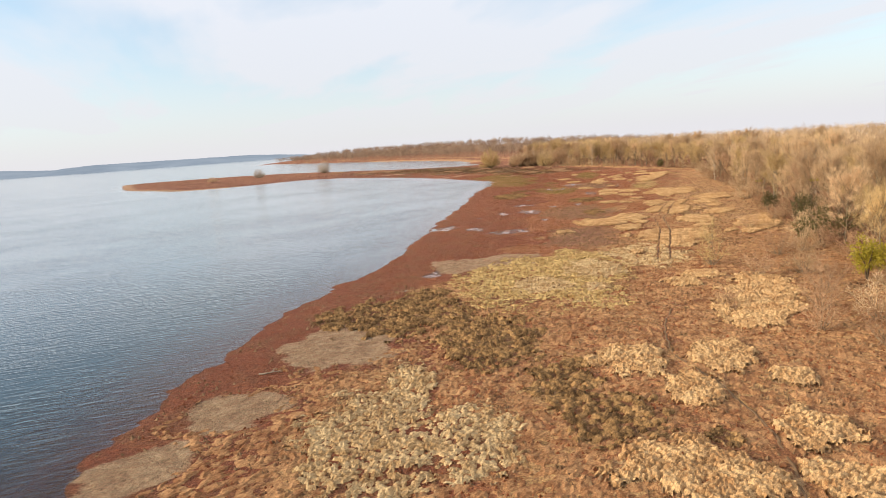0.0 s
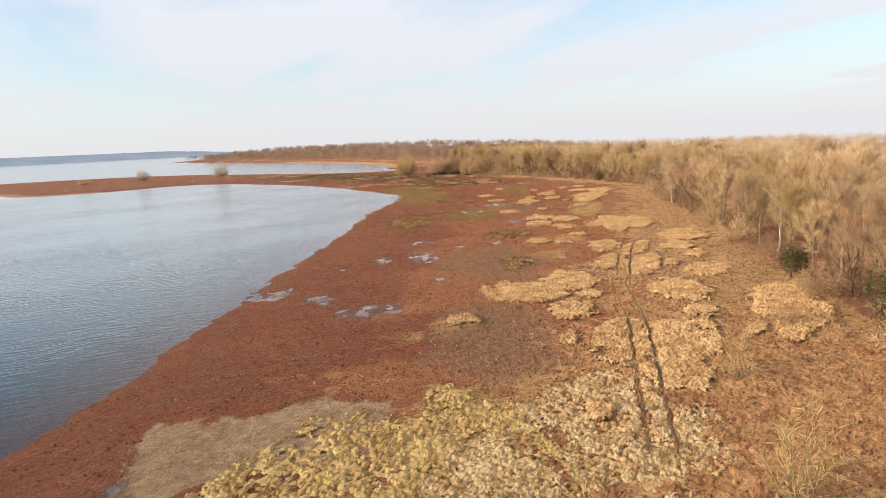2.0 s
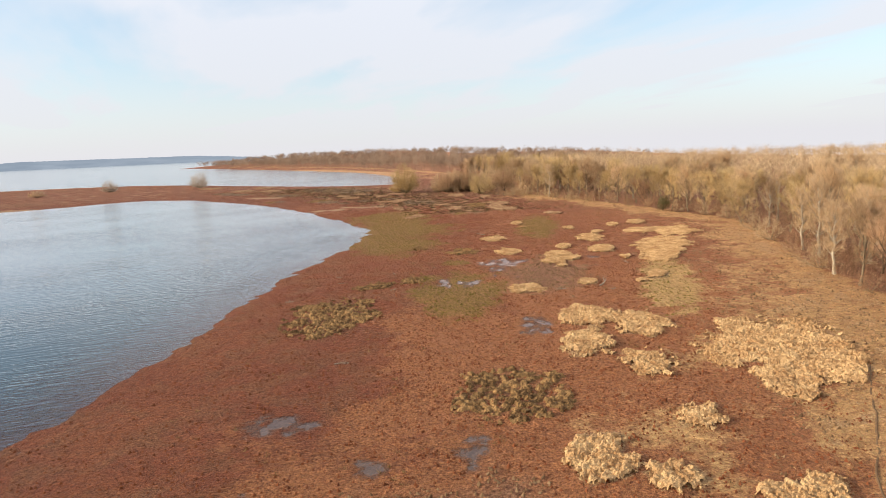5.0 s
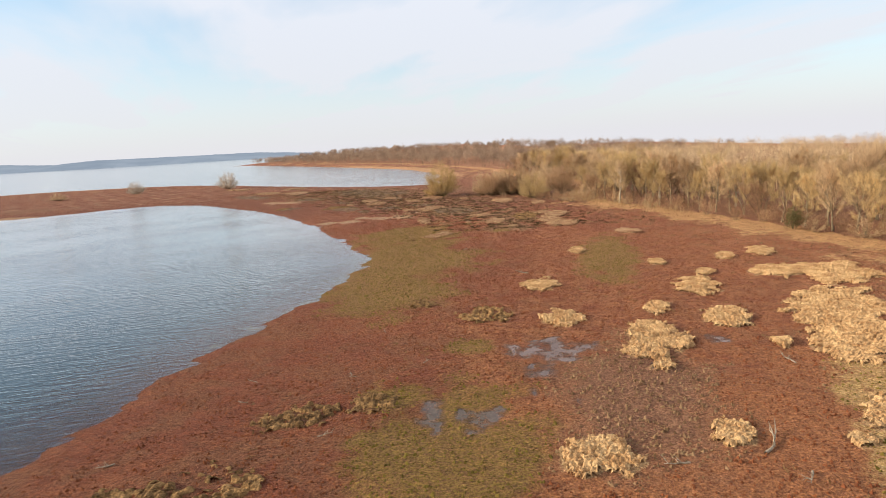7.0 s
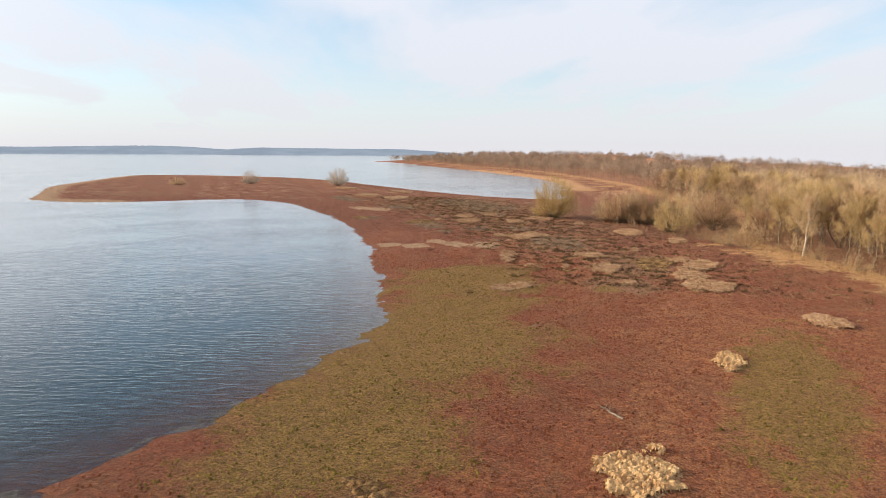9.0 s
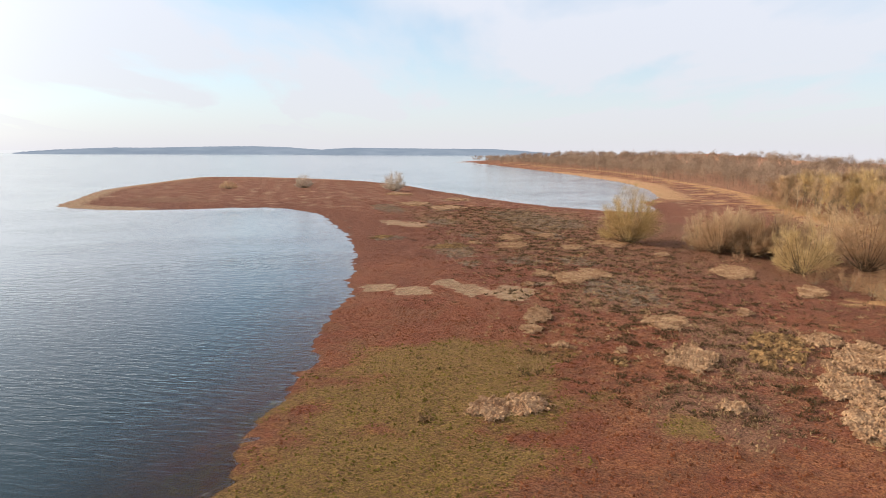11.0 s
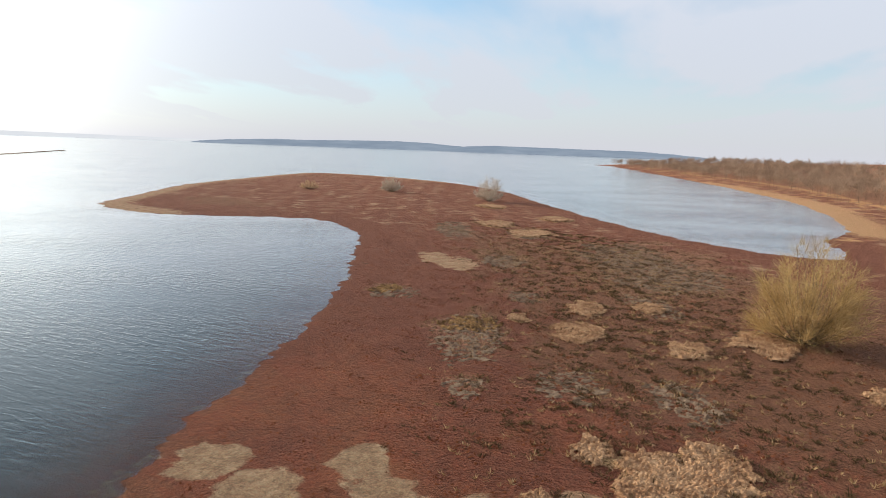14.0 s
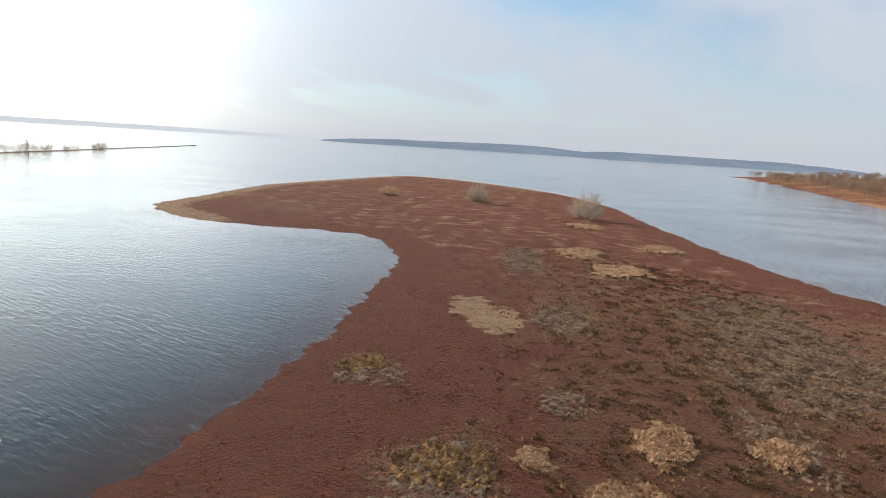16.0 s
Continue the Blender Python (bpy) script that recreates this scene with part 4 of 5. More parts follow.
def far_wood(name, label, count, place, mat, seed, tall=15.0, twigs=46, width=0.42, rise=0.12, stem=0.010, long=(0.045, 0.085), crowns=False):
    """A mass of bare plants too far off to count, as one mesh of stems and twigs; each plant has its own tone."""
    q = np.random.default_rng(seed)
    pts = np.array([place(q) for _ in range(count)])
    d = shore_distance(pts[:, 0], pts[:, 1])
    pts, d = pts[d > 1.5], d[d > 1.5]
    base = height_of(pts[:, 0], pts[:, 1], d) + fall(pts[:, 0], pts[:, 1])
    deep = pts[:, 2]
    n = len(pts)
    h = tall * q.uniform(0.66, 1.16, n)
    tone = q.uniform(0, 1, n)
    k = np.repeat(np.arange(n), np.maximum(10, twigs * np.interp(deep, [0, 120, 420], [1, 0.8, 0.5])).astype(int))
    ball = unit(q.normal(size=(len(k), 3)))
    if crowns:
        # several rounded boughs make each crown, thin below and full on top
        ball[:, 2] = np.abs(ball[:, 2]) * np.where(q.uniform(0, 1, len(k)) < 0.82, 1, -1)
        bough = q.integers(0, 5, len(k))
        ang = bough * 1.257 + k * 2.4
        out = np.where(bough == 0, 0.0, 0.55) * (0.8 + 0.4 * np.modf(k * 0.618 + bough * 0.37)[0])
        fat = q.uniform(0.2, 0.3, n)[k] * h[k]
        lift = np.where(bough == 0, 0.70, 0.52 + 0.12 * np.modf(k * 0.37 + bough * 0.71)[0])
        shell = q.uniform(0.1, 1, len(k)) ** 0.33
        start = np.stack([pts[k, 0] + np.cos(ang) * out * fat, pts[k, 1] + np.sin(ang) * out * fat, base[k] + lift * h[k]], 1)
        start += ball * shell[:, None] * np.stack([0.62 * fat, 0.62 * fat, 0.27 * h[k]], 1)
        way = unit(ball * 0.9 + q.normal(0, 0.45, (len(k), 3)) + [0, 0, rise])
    else:
        depth = q.uniform(0.15, 1, len(k)) ** 0.45
        lobes = 0.8 + 0.3 * np.sin(ball[:, 0] * 5 + k) * np.sin(ball[:, 1] * 4 + 2 * k) + 0.15 * np.sin(ball[:, 2] * 7 + k)
        fat = q.uniform(0.22, 0.34, n)[k]
        start = np.stack([pts[k, 0], pts[k, 1], base[k] + 0.54 * h[k]], 1) + ball * (depth * lobes)[:, None] * h[k][:, None] * np.stack([fat, fat, np.full(len(k), 0.46)], 1)
        way = unit(ball * 0.6 + q.normal(0, 0.6, (len(k), 3)) + [0, 0, rise])
    start[:, 2] = np.maximum(start[:, 2], base[k] + 0.02 * h[k])
    wide = width * q.uniform(0.6, 1.4, len(k)) * np.interp(deep, [0, 60, 320], [0.8, 1, 1.5])[k]
    tv, tf = slivers(q, start, way, h[k] * q.uniform(*long, len(k)), wide)
    foot = np.stack([pts[:, 0], pts[:, 1], base - 0.1], 1)
    sv, sf = slivers(q, foot, unit(np.stack([q.normal(0, 0.05, n), q.normal(0, 0.05, n), np.ones(n)], 1)), h * 0.75, h * stem)
    v, f = joined([(tv, tf), (sv, sf)])
    me = mesh_of(name, v, f, mat)
    me.attributes.new("tone", "FLOAT", "POINT").data.foreach_set("value", np.concatenate([np.repeat(tone[k], 3), np.repeat(tone, 3)]).astype(np.float32))
    return thing(name, label, "trees", "", "stuff", me)


def behind_front(q):
    s = q.uniform(5, steps[-1])
    x, y = np.interp(s, steps, front[:, 0]), np.interp(s, steps, front[:, 1])
    nx, ny = np.interp(s + 9, steps, front[:, 0]) - np.interp(s - 9, steps, front[:, 0]), np.interp(s + 9, steps, front[:, 1]) - np.interp(s - 9, steps, front[:, 1])
    n = math.hypot(nx, ny)
    off = 18 + 300 * q.uniform(0, 1) ** 1.45
    return x + ny / n * off, y - nx / n * off, off


far_line = spline(WOOD[20:], 12)
far_steps = np.concatenate([[0], np.cumsum(np.linalg.norm(np.diff(far_line, axis=0), axis=1))])


def along_bay(q):
    s = q.uniform(0, far_steps[-1])
    x, y = np.interp(s, far_steps, far_line[:, 0]), np.interp(s, far_steps, far_line[:, 1])
    off = np.interp(y, [600, 700], [0, -26]) + 165 * q.uniform(0, 1) ** 1.2
    return x + 0.88 * off, y + 0.47 * off, max(off, 0)


far_wood("woodland", "deep brown winter woodland behind the shore", 3600, behind_front, M_TWIG_FAR, 5, 12.8, 120, 0.14, 0.3, 0.012, (0.04, 0.085), True)
far_wood("far_woodland", "brown winter woodland along the far bay", 1900, along_bay, M_TWIG_BAY, 6, 12.5, 230, 0.26, 0.1, 0.014, (0.04, 0.09), True)


# ---- shrubs and lone trees ----
def broom(seed, height, spread, stems, twigs, width=0.07, upright=0.55, stout=0.014):
    """Many stems from one foot, spreading like a fan, set with fine upright twigs."""
    r = np.random.default_rng(seed)
    wood, starts, ways = [], [], []
    for s in range(stems):
        a, lean = r.uniform(0, 2 * np.pi), radians(86) * r.uniform(0, 1) ** 0.5
        size = r.uniform(0.72, 0.97)
        tip = size * np.array([math.cos(a) * spread * math.sin(lean), math.sin(a) * spread * math.sin(lean), height * (0.16 + 0.84 * math.cos(lean))])
        q = np.linspace(0, 1, 6)[:, None]
        line = np.c_[q**0.7 * tip[0], q**0.7 * tip[1], q * tip[2]] + np.cumsum(r.normal(0, 0.016 * height, (6, 3)), axis=0) * q
        line[0] = [math.cos(a) * 0.03 * height, math.sin(a) * 0.03 * height, -0.15]
        wood.append(tube(line, np.linspace(stout * height, 0.006, 6), 4))
        count = twigs // stems
        g = r.uniform(0.08, 1.0, count) ** 0.55
        at = np.stack([np.interp(g, q[:, 0], line[:, k]) for k in range(3)], 1)
        w = unit(unit(tip)[None] * 0.6 + r.normal(0, 0.6, (count, 3)) + [0, 0, upright * 0.5])
        starts.append(at + w * r.uniform(0, 0.09 * height, (count, 1)))
        ways.append(w)
    starts, ways = np.concatenate(starts), np.concatenate(ways)
    return joined(wood), slivers(r, starts, ways, r.uniform(0.04, 0.11, len(starts)) * height + 0.12, r.uniform(0.6, 1.3, len(starts)) * width)


def leafy(r, middle, size, count, leaf):
    """A rounded mass of small leaves with gaps and an uneven outline."""
    d = unit(r.normal(size=(count, 3)))
    lump = 0.75 + 0.35 * np.sin(d[:, 0] * 4 + 1) * np.sin(d[:, 1] * 5) + 0.15 * np.sin(d[:, 2] * 9)
    at = np.array(middle) + d * np.array(size) * (r.uniform(0.25, 1, count) ** 0.4 * lump)[:, None]
    at[:, 2] = np.maximum(at[:, 2], 0.05)
    return slivers(r, at, unit(d + r.normal(0, 0.7, (count, 3))), r.uniform(0.7, 1.5, count) * leaf * 1.6, r.uniform(0.7, 1.3, count) * leaf)


willow = tree_kind("willow", "large bare willow with many golden upright stems", "tree", "", broom(21, 12.6, 7.2, 70, 11000, 0.055, 0.6, 0.008), M_BARK_PALE, M_WILLOW)
stand(willow, 21.8, 366.8, 1.0, 20)
put_away(willow)
lone = tree_kind("willow", "bare grey willow bush alone on the sand spit", "tree", "willows on the spit", broom(22, 9.8, 7.0, 60, 6500, 0.085, 0.3, 0.007), M_BARK_PALE, M_GREY_TWIG)
stand(lone, -106, 487, 1.0, 0)
stand(lone, -159, 485, 0.78, 140)
put_away(lone)
low_bush = tree_kind("bush", "low dark bare bush on the sand spit", "bush", "", broom(23, 4.8, 5.0, 36, 2600, 0.09, 0.2, 0.009), M_BARK, M_TWIG)
stand(low_bush, -188, 461, 1.0, 0)
put_away(low_bush)

pollards = [
    tree_kind("willow", "bare brown willow with a thick short trunk", "tree", "willows by the meadow", broom(30 + i, 10.2 - i, 4.8, 46, 6000, 0.06, 0.5, 0.009), M_BARK, m)
    for i, m in enumerate((M_TWIG, M_TWIG_BROWN, M_TWIG_OLIVE))
]
for i, (x, y, size, turned) in enumerate(((36.5, 364, 0.8, 0), (39.7, 359, 1.0, 40), (42.8, 361, 0.95, 80), (45.9, 358.5, 1.0, 120), (48.8, 357, 0.9, 200), (44.5, 366, 1.0, 300), (52.2, 345, 1.12, 10), (51, 362, 1.0, 90), (57, 358, 1.05, 180), (62, 352, 1.2, 230), (40.5, 368, 0.85, 150))):
    stand(pollards[2 if i == 6 else i % 2], x, y, size, turned)
for kind in pollards:
    put_away(kind)

shrubs = [
    tree_kind("shrub", "thin bare shrub with feathery pale twigs", "shrub", "shrubs in the grass", broom(41, 5.4, 2.2, 16, 700, 0.045, 0.6, 0.007), M_BARK_PALE, M_WILLOW),
    tree_kind("shrub", "bare reddish-brown shrub in the dry grass", "shrub", "shrubs in the grass", broom(42, 3.4, 2.4, 20, 1000, 0.045, 0.4, 0.007), M_BARK_PALE, M_TWIG_RED),
    tree_kind("shrub", "bare brown shrub at the wood's edge", "shrub", "shrubs in the grass", broom(43, 4.6, 3.0, 22, 1300, 0.055, 0.4, 0.007), M_BARK_PALE, M_TWIG),
]
r = np.random.default_rng(404)
for x, y, k, size in ((31, 72.4, 0, 1.0), (37, 87, 0, 0.75), (33.2, 65.6, 1, 0.95), (25.2, 55.6, 1, 0.7), (32, 52, 1, 1.1), (29, 47, 1, 0.9), (31.5, 43, 1, 1.2), (36, 58, 1, 1.25), (38.5, 66, 2, 0.9), (41, 76, 1, 1.1), (44.9, 77.5, 2, 0.9), (35, 49, 2, 1.0), (47.5, 97, 1, 0.9), (51.5, 88, 2, 1.0), (40, 52, 2, 1.2), (38, 43, 1, 1.3), (55, 104, 1, 1.0), (57, 333.5, 1, 1.1), (59.3, 331, 1, 1.2), (55, 341, 1, 0.9), (61.5, 327, 2, 1.0), (64, 322, 1, 1.1), (53, 336, 1, 0.7), (35, 361, 1, 0.9), (43, 352, 1, 0.6)):
    stand(shrubs[k], x, y, size, r.uniform(0, 360))
edge_steps = np.arange(60, steps[-1] - 30, 9.5)
for s in edge_steps:
    x, y = np.interp(s, steps, front[:, 0]) + r.normal(0, 1.0) - 0.6, np.interp(s, steps, front[:, 1]) + r.normal(0, 1.5)
    stand(shrubs[int(r.choice([1, 2, 2]))], x, y, r.uniform(0.7, 1.15), r.uniform(0, 360))
for kind in shrubs:
    put_away(kind)


def evergreen(name, label, x, y, size, seed, mat, count=1500, leaf=0.16):
    r = np.random.default_rng(seed)
    w, h = size
    base = thing(name, label, "bush")
    stems = [tube([(0, 0, -0.1), (0.1 * w * math.cos(a), 0.1 * w * math.sin(a), 0.4 * h), (0.45 * w * math.cos(a), 0.45 * w * math.sin(a), 0.8 * h)], [0.09, 0.06, 0.02], 5) for a in (0.4, 2.3, 4.4)]
    part("trunk", mesh_of("stems", *joined(stems), M_BARK, True), base)
    lumps = [leafy(r, (r.normal(0, 0.3 * w), r.normal(0, 0.3 * w), h * r.uniform(0.35, 0.75)), (w * 0.5, w * 0.5, h * 0.34), count // 5, leaf) for _ in range(5)]
    part("crown", mesh_of("leaves", *joined(lumps), mat), base)
    base.matrix_world = pose(x, y, 0.38)
    return base


evergreen("evergreen_bush", "yellow-green leafy bush at the wood's edge", 42.5, 61.5, (3.0, 4.6), 1, M_MISTLETOE, 2200)
evergreen("evergreen_bush", "olive-green leafy bush under bare trees", 54.5, 93.0, (3.2, 5.8), 2, M_IVY, 2000)
evergreen("evergreen_bush", "olive-green leafy bush under bare trees", 50.0, 82.0, (3.6, 5.0), 3, M_IVY, 2000)
evergreen("evergreen_bush", "dark ivy-green bush at the wood's edge", 58.5, 112.0, (2.4, 5.0), 5, M_IVY, 1400)
evergreen("evergreen_bush", "olive-green leafy bush at the wood's edge", 89.5, 262.0, (2.6, 4.2), 7, M_IVY, 1300)
for i, (x, y, z, rad) in enumerate(((54.6, 97.5, 10.6, 0.75), (46.6, 88.6, 6.8, 0.7), (50.5, 101.0, 7.6, 0.5), (69, 141, 3.8, 0.7), (70.5, 143, 2.2, 0.5), (66, 125, 9.5, 0.5), (84, 190, 9.0, 0.6))):
    ball = thing("mistletoe", "yellow-green ball of mistletoe in a bare tree", "mistletoe", "mistletoe balls", "", mesh_of("mistletoe", *leafy(np.random.default_rng(90 + i), (0, 0, 0.05), (rad, rad, rad), 420, 0.13), M_MISTLETOE))
    tx, ty, _ = min(placed, key=lambda p: math.hypot(p[0] - x, p[1] - y))
    ball.matrix_world = pose(tx + 0.1, ty, min(z, 7.5))

# brush that fills the wood's foot, and a fringe of tall reeds before it
def at_foot(q):
    s, off = q.uniform(25, steps[-1] - 5), q.uniform(-2.6, 7.5)
    nx, ny = [np.interp(s + 4, steps, front[:, k]) - np.interp(s - 4, steps, front[:, k]) for k in (0, 1)]
    n = math.hypot(nx, ny)
    return np.interp(s, steps, front[:, 0]) + ny / n * off, np.interp(s, steps, front[:, 1]) - nx / n * off, 0.0


far_wood("undergrowth", "tangled reddish-brown brush at the foot of the wood", 1500, at_foot, M_BRUSH, 8, 3.6, 60, 0.10, 0.15, 0.010)


def fringe(q):
    s = q.uniform(300, steps[-1] - 10)
    return np.interp(s, steps, front[:, 0]) - q.uniform(0.5, 4.5), np.interp(s, steps, front[:, 1]) - q.uniform(0, 2), 0.0


far_wood("reed_fringe", "pale dry reeds along the wood's edge", 1500, fringe, M_STRAW, 9, 1.9, 16, 0.10, 0.5, 0.04)
# a thin tree-lined bar far out on the lake
bar = spline([(-380, 300), (-460, 345), (-520, 384), (-600, 434), (-700, 498), (-830, 580)], 12)
across = np.array([0.53, -0.85])
half = np.interp(np.arange(len(bar)), [0, len(bar) * 0.6, len(bar) - 1], [9, 6, 0.6])[:, None]
bar_verts = np.concatenate([np.c_[bar + across * half, np.full(len(bar), -0.3)], np.c_[bar, np.full(len(bar), 0.7)], np.c_[bar - across * half, np.full(len(bar), -0.3)]])
i = (np.arange(2)[:, None] * len(bar) + np.arange(len(bar) - 1)[None]).ravel()
thing("island", "thin low bar of land far out in the lake", "island", "", "structure", mesh_of("island", bar_verts, np.stack([i, i + 1, i + len(bar) + 1, i + len(bar)], 1), M_MUD, True))
# the whitish bark stands in for the glare far out on the lake
bar_kinds = [tree_kind("tree", "small bare grey tree on the thin island", "tree", "trees on the island", broom(50 + i, 10.0, 5.0, 14, 420, 0.22, 0.4, 0.008), M_BARK_WHITE, M_GREY_TWIG) for i in range(2)]
r = np.random.default_rng(51)
for i in range(26):
    s = r.uniform(1, 34)
    x, y = np.interp(s, np.arange(len(bar)), bar[:, 0]), np.interp(s, np.arange(len(bar)), bar[:, 1])
    ob = copy_thing(bar_kinds[i % 2], pose(x, y, 0.5, 0, 0, r.uniform(0, 360)))
    k = r.uniform(0.45, 1.0)
    ob.scale = (k, k, k)
for kind in bar_kinds:
    put_away(kind)


# ---- dead wood ----
def driftwood(x, y, length, turned, seed, label="grey driftwood branch lying on the mud"):
    r = np.random.default_rng(seed)
    q = np.linspace(0, 1, 6)
    main = np.stack([q * length - length / 2, np.cumsum(r.normal(0, 0.05 * length, 6)), 0.09 + 0.12 * length * q * r.uniform(0.2, 1.0)], 1)
    pieces = [tube(main, np.linspace(0.045, 0.014, 6) * length, 6)]
    for _ in range(5):
        f = r.uniform(0.25, 0.95)
        at = np.array([np.interp(f, q, main[:, k]) for k in range(3)])
        w = unit(np.array([r.uniform(0.1, 1), r.normal(0, 0.8), r.uniform(0, 0.8)])) * length * r.uniform(0.2, 0.45)
        pieces.append(tube([at, at + w * 0.5 + r.normal(0, 0.03 * length, 3), at + w], [0.02 * length, 0.014 * length, 0.004 * length], 5))
    ob = thing("driftwood", label, "driftwood", "driftwood on the lake bed", "", mesh_of("driftwood", *joined(pieces), M_DEADWOOD, True))
    d = shore_distance(np.array([x * 1.0]), np.array([y * 1.0]))
    ob.matrix_world = pose(x, y, float(height_of(np.array([x * 1.0]), np.array([y * 1.0]), d)[0]) - 0.03, 0, 0, turned)


for i, (x, y, length) in enumerate(((-16.2, 46, 1.9), (51, 189, 2.4), (58.7, 202.1, 1.7), (40.4, 238, 2.0), (45, 187, 1.5), (51.2, 185, 1.5), (23.2, 202, 1.3), (15.9, 197.4, 1.0), (23.7, 191.7, 1.0), (29.4, 204.2, 0.9), (24.3, 214, 0.9), (15.2, 201.5, 0.9), (10.3, 189, 1.1), (-40, 366, 1.2), (-52.2, 374.3, 1.1), (-57, 374.5, 1.0), (-69, 382, 1.3), (-82, 409, 1.2), (-81, 403, 1.0), (-40, 352, 1.2), (-47, 362, 1.2), (-7, 70, 1.4), (12, 60, 1.2), (20, 165, 1.3), (32, 258, 1.2))):
    driftwood(x, y, length, 47 * i % 360, 900 + i)


# ---- wheel ruts ----
def ground_z(x, y):
    d = shore_distance(x, y)
    return height_of(x, y, d) + 0.14 * patch_mask(x, y, REEDS, 0.2, 500) - 0.06 * patch_mask(x, y, WET, 0.3, 300)


RUTS = [(27, 78), (30.2, 86.8), (35.6, 102.3), (39, 114.7), (42, 121), (46.4, 131.5), (51, 140.5), (56.5, 148), (63, 157)]
DITCH = [(14.5, 23), (16.6, 30), (17, 35.5), (16.1, 43.5), (17.1, 49), (20, 56)]
rut_lines = []
for line, sides, wide in ((spline(RUTS, 14), (-0.8, 0.8), 0.065), (spline(DITCH, 14), (0.0,), 0.09)):
    t = unit(np.gradient(line, axis=0))
    n = np.stack([t[:, 1], -t[:, 0]], 1)
    for side in sides:
        mid = line + n * (side + 0.12 * waves(line[:, 0], line[:, 1], 4.0, 17))[:, None]
        rut_lines.append(mid)
        rows = []
        for off, lift in ((-1.0, -0.02), (-0.6, 0.012), (0, 0.004), (0.6, 0.012), (1.0, -0.02)):
            p = mid + n * off * wide
            rows.append(np.c_[p, ground_z(p[:, 0], p[:, 1]) + lift + 0.02])
        m = len(mid)
        i = (np.arange(4)[:, None] * m + np.arange(m - 1)[None]).ravel()
        thing("wheel_rut", "dark muddy wheel rut pressed into the reeds", "wheel rut", "wheel ruts", "structure", mesh_of("wheel_rut", np.concatenate(rows), np.stack([i, i + 1, i + m + 1, i + m], 1), M_MUD, True))


# ---- reeds and low plants ----
def tufts(r, x, y, blades, length, width, splay, lift=0.0):
    """Tussocks of pointed leaves bending out from their middles."""
    n = len(x)
    z = ground_z(x, y) + lift
    k = np.repeat(np.arange(n), blades)
    a, o = r.uniform(0, 2 * np.pi, len(k)), r.uniform(0.0, 1.0, len(k))
    big = r.uniform(0.65, 1.3, n)[k]
    start = np.stack([x[k] + np.cos(a) * o * 0.16 * big, y[k] + np.sin(a) * o * 0.16 * big, z[k] - 0.04], 1)
    way = unit(np.stack([np.cos(a) * splay * (0.3 + o), np.sin(a) * splay * (0.3 + o), np.full(len(k), 1.0)], 1) + r.normal(0, 0.22, (len(k), 3)))
    return slivers(r, start, way, big * length * r.uniform(0.7, 1.2, len(k)), width * r.uniform(0.6, 1.4, len(k)))


def nodules(r, x, y, wide, tall):
    """Small dead plants as low crumbs, each with four uneven sides."""
    n = len(x)
    z = ground_z(x, y)
    size = wide * r.uniform(0.45, 1.5, n) ** 1.3
    a = r.uniform(0, 2 * np.pi, n)[:, None] + np.arange(4)[None] * np.pi / 2 + r.normal(0, 0.25, (n, 4))
    reach = size[:, None] * r.uniform(0.7, 1.3, (n, 4)) * 0.5
    rim = np.stack([x[:, None] + np.cos(a) * reach, y[:, None] + np.sin(a) * reach, np.repeat(z[:, None] - 0.03, 4, 1)], 2)
    tip = np.stack([x + r.normal(0, 0.2, n) * size, y + r.normal(0, 0.2, n) * size, z + size * tall * r.uniform(0.6, 1.4, n)], 1)
    verts = np.concatenate([rim, tip[:, None]], 1).reshape(-1, 3)
    base = np.arange(n)[:, None] * 5
    faces = np.concatenate([np.stack([base[:, 0] + i, base[:, 0] + (i + 1) % 4, base[:, 0] + 4], 1) for i in range(4)])
    return verts, faces


def clumps(x, y, cell, seed, gone=0.0):
    """Heights of rounded clumps standing shoulder to shoulder, 0 in the gaps."""
    ix, iy = np.floor(x / cell), np.floor(y / cell)
    best, mark = np.zeros_like(x), np.zeros_like(x)
    for ox in (-1, 0, 1):
        for oy in (-1, 0, 1):
            cx, cy = ix + ox, iy + oy
            a, b, c = [np.modf(np.abs(np.sin(cx * 127.1 + cy * 311.7 + seed + k) * 43758.5453))[0] for k in (0.0, 1.7, 3.9)]
            d = np.hypot(x - (cx + 0.15 + 0.7 * a) * cell, y - (cy + 0.15 + 0.7 * b) * cell) / (cell * (0.55 + 0.4 * c))
            dome = np.where(c < gone, 0, np.sqrt(np.clip(1 - d * d, 0, 1)) * (0.6 + 0.5 * b))
            mark = np.where(dome > best, a, mark)
            np.maximum(best, dome, out=best)
    return best, mark


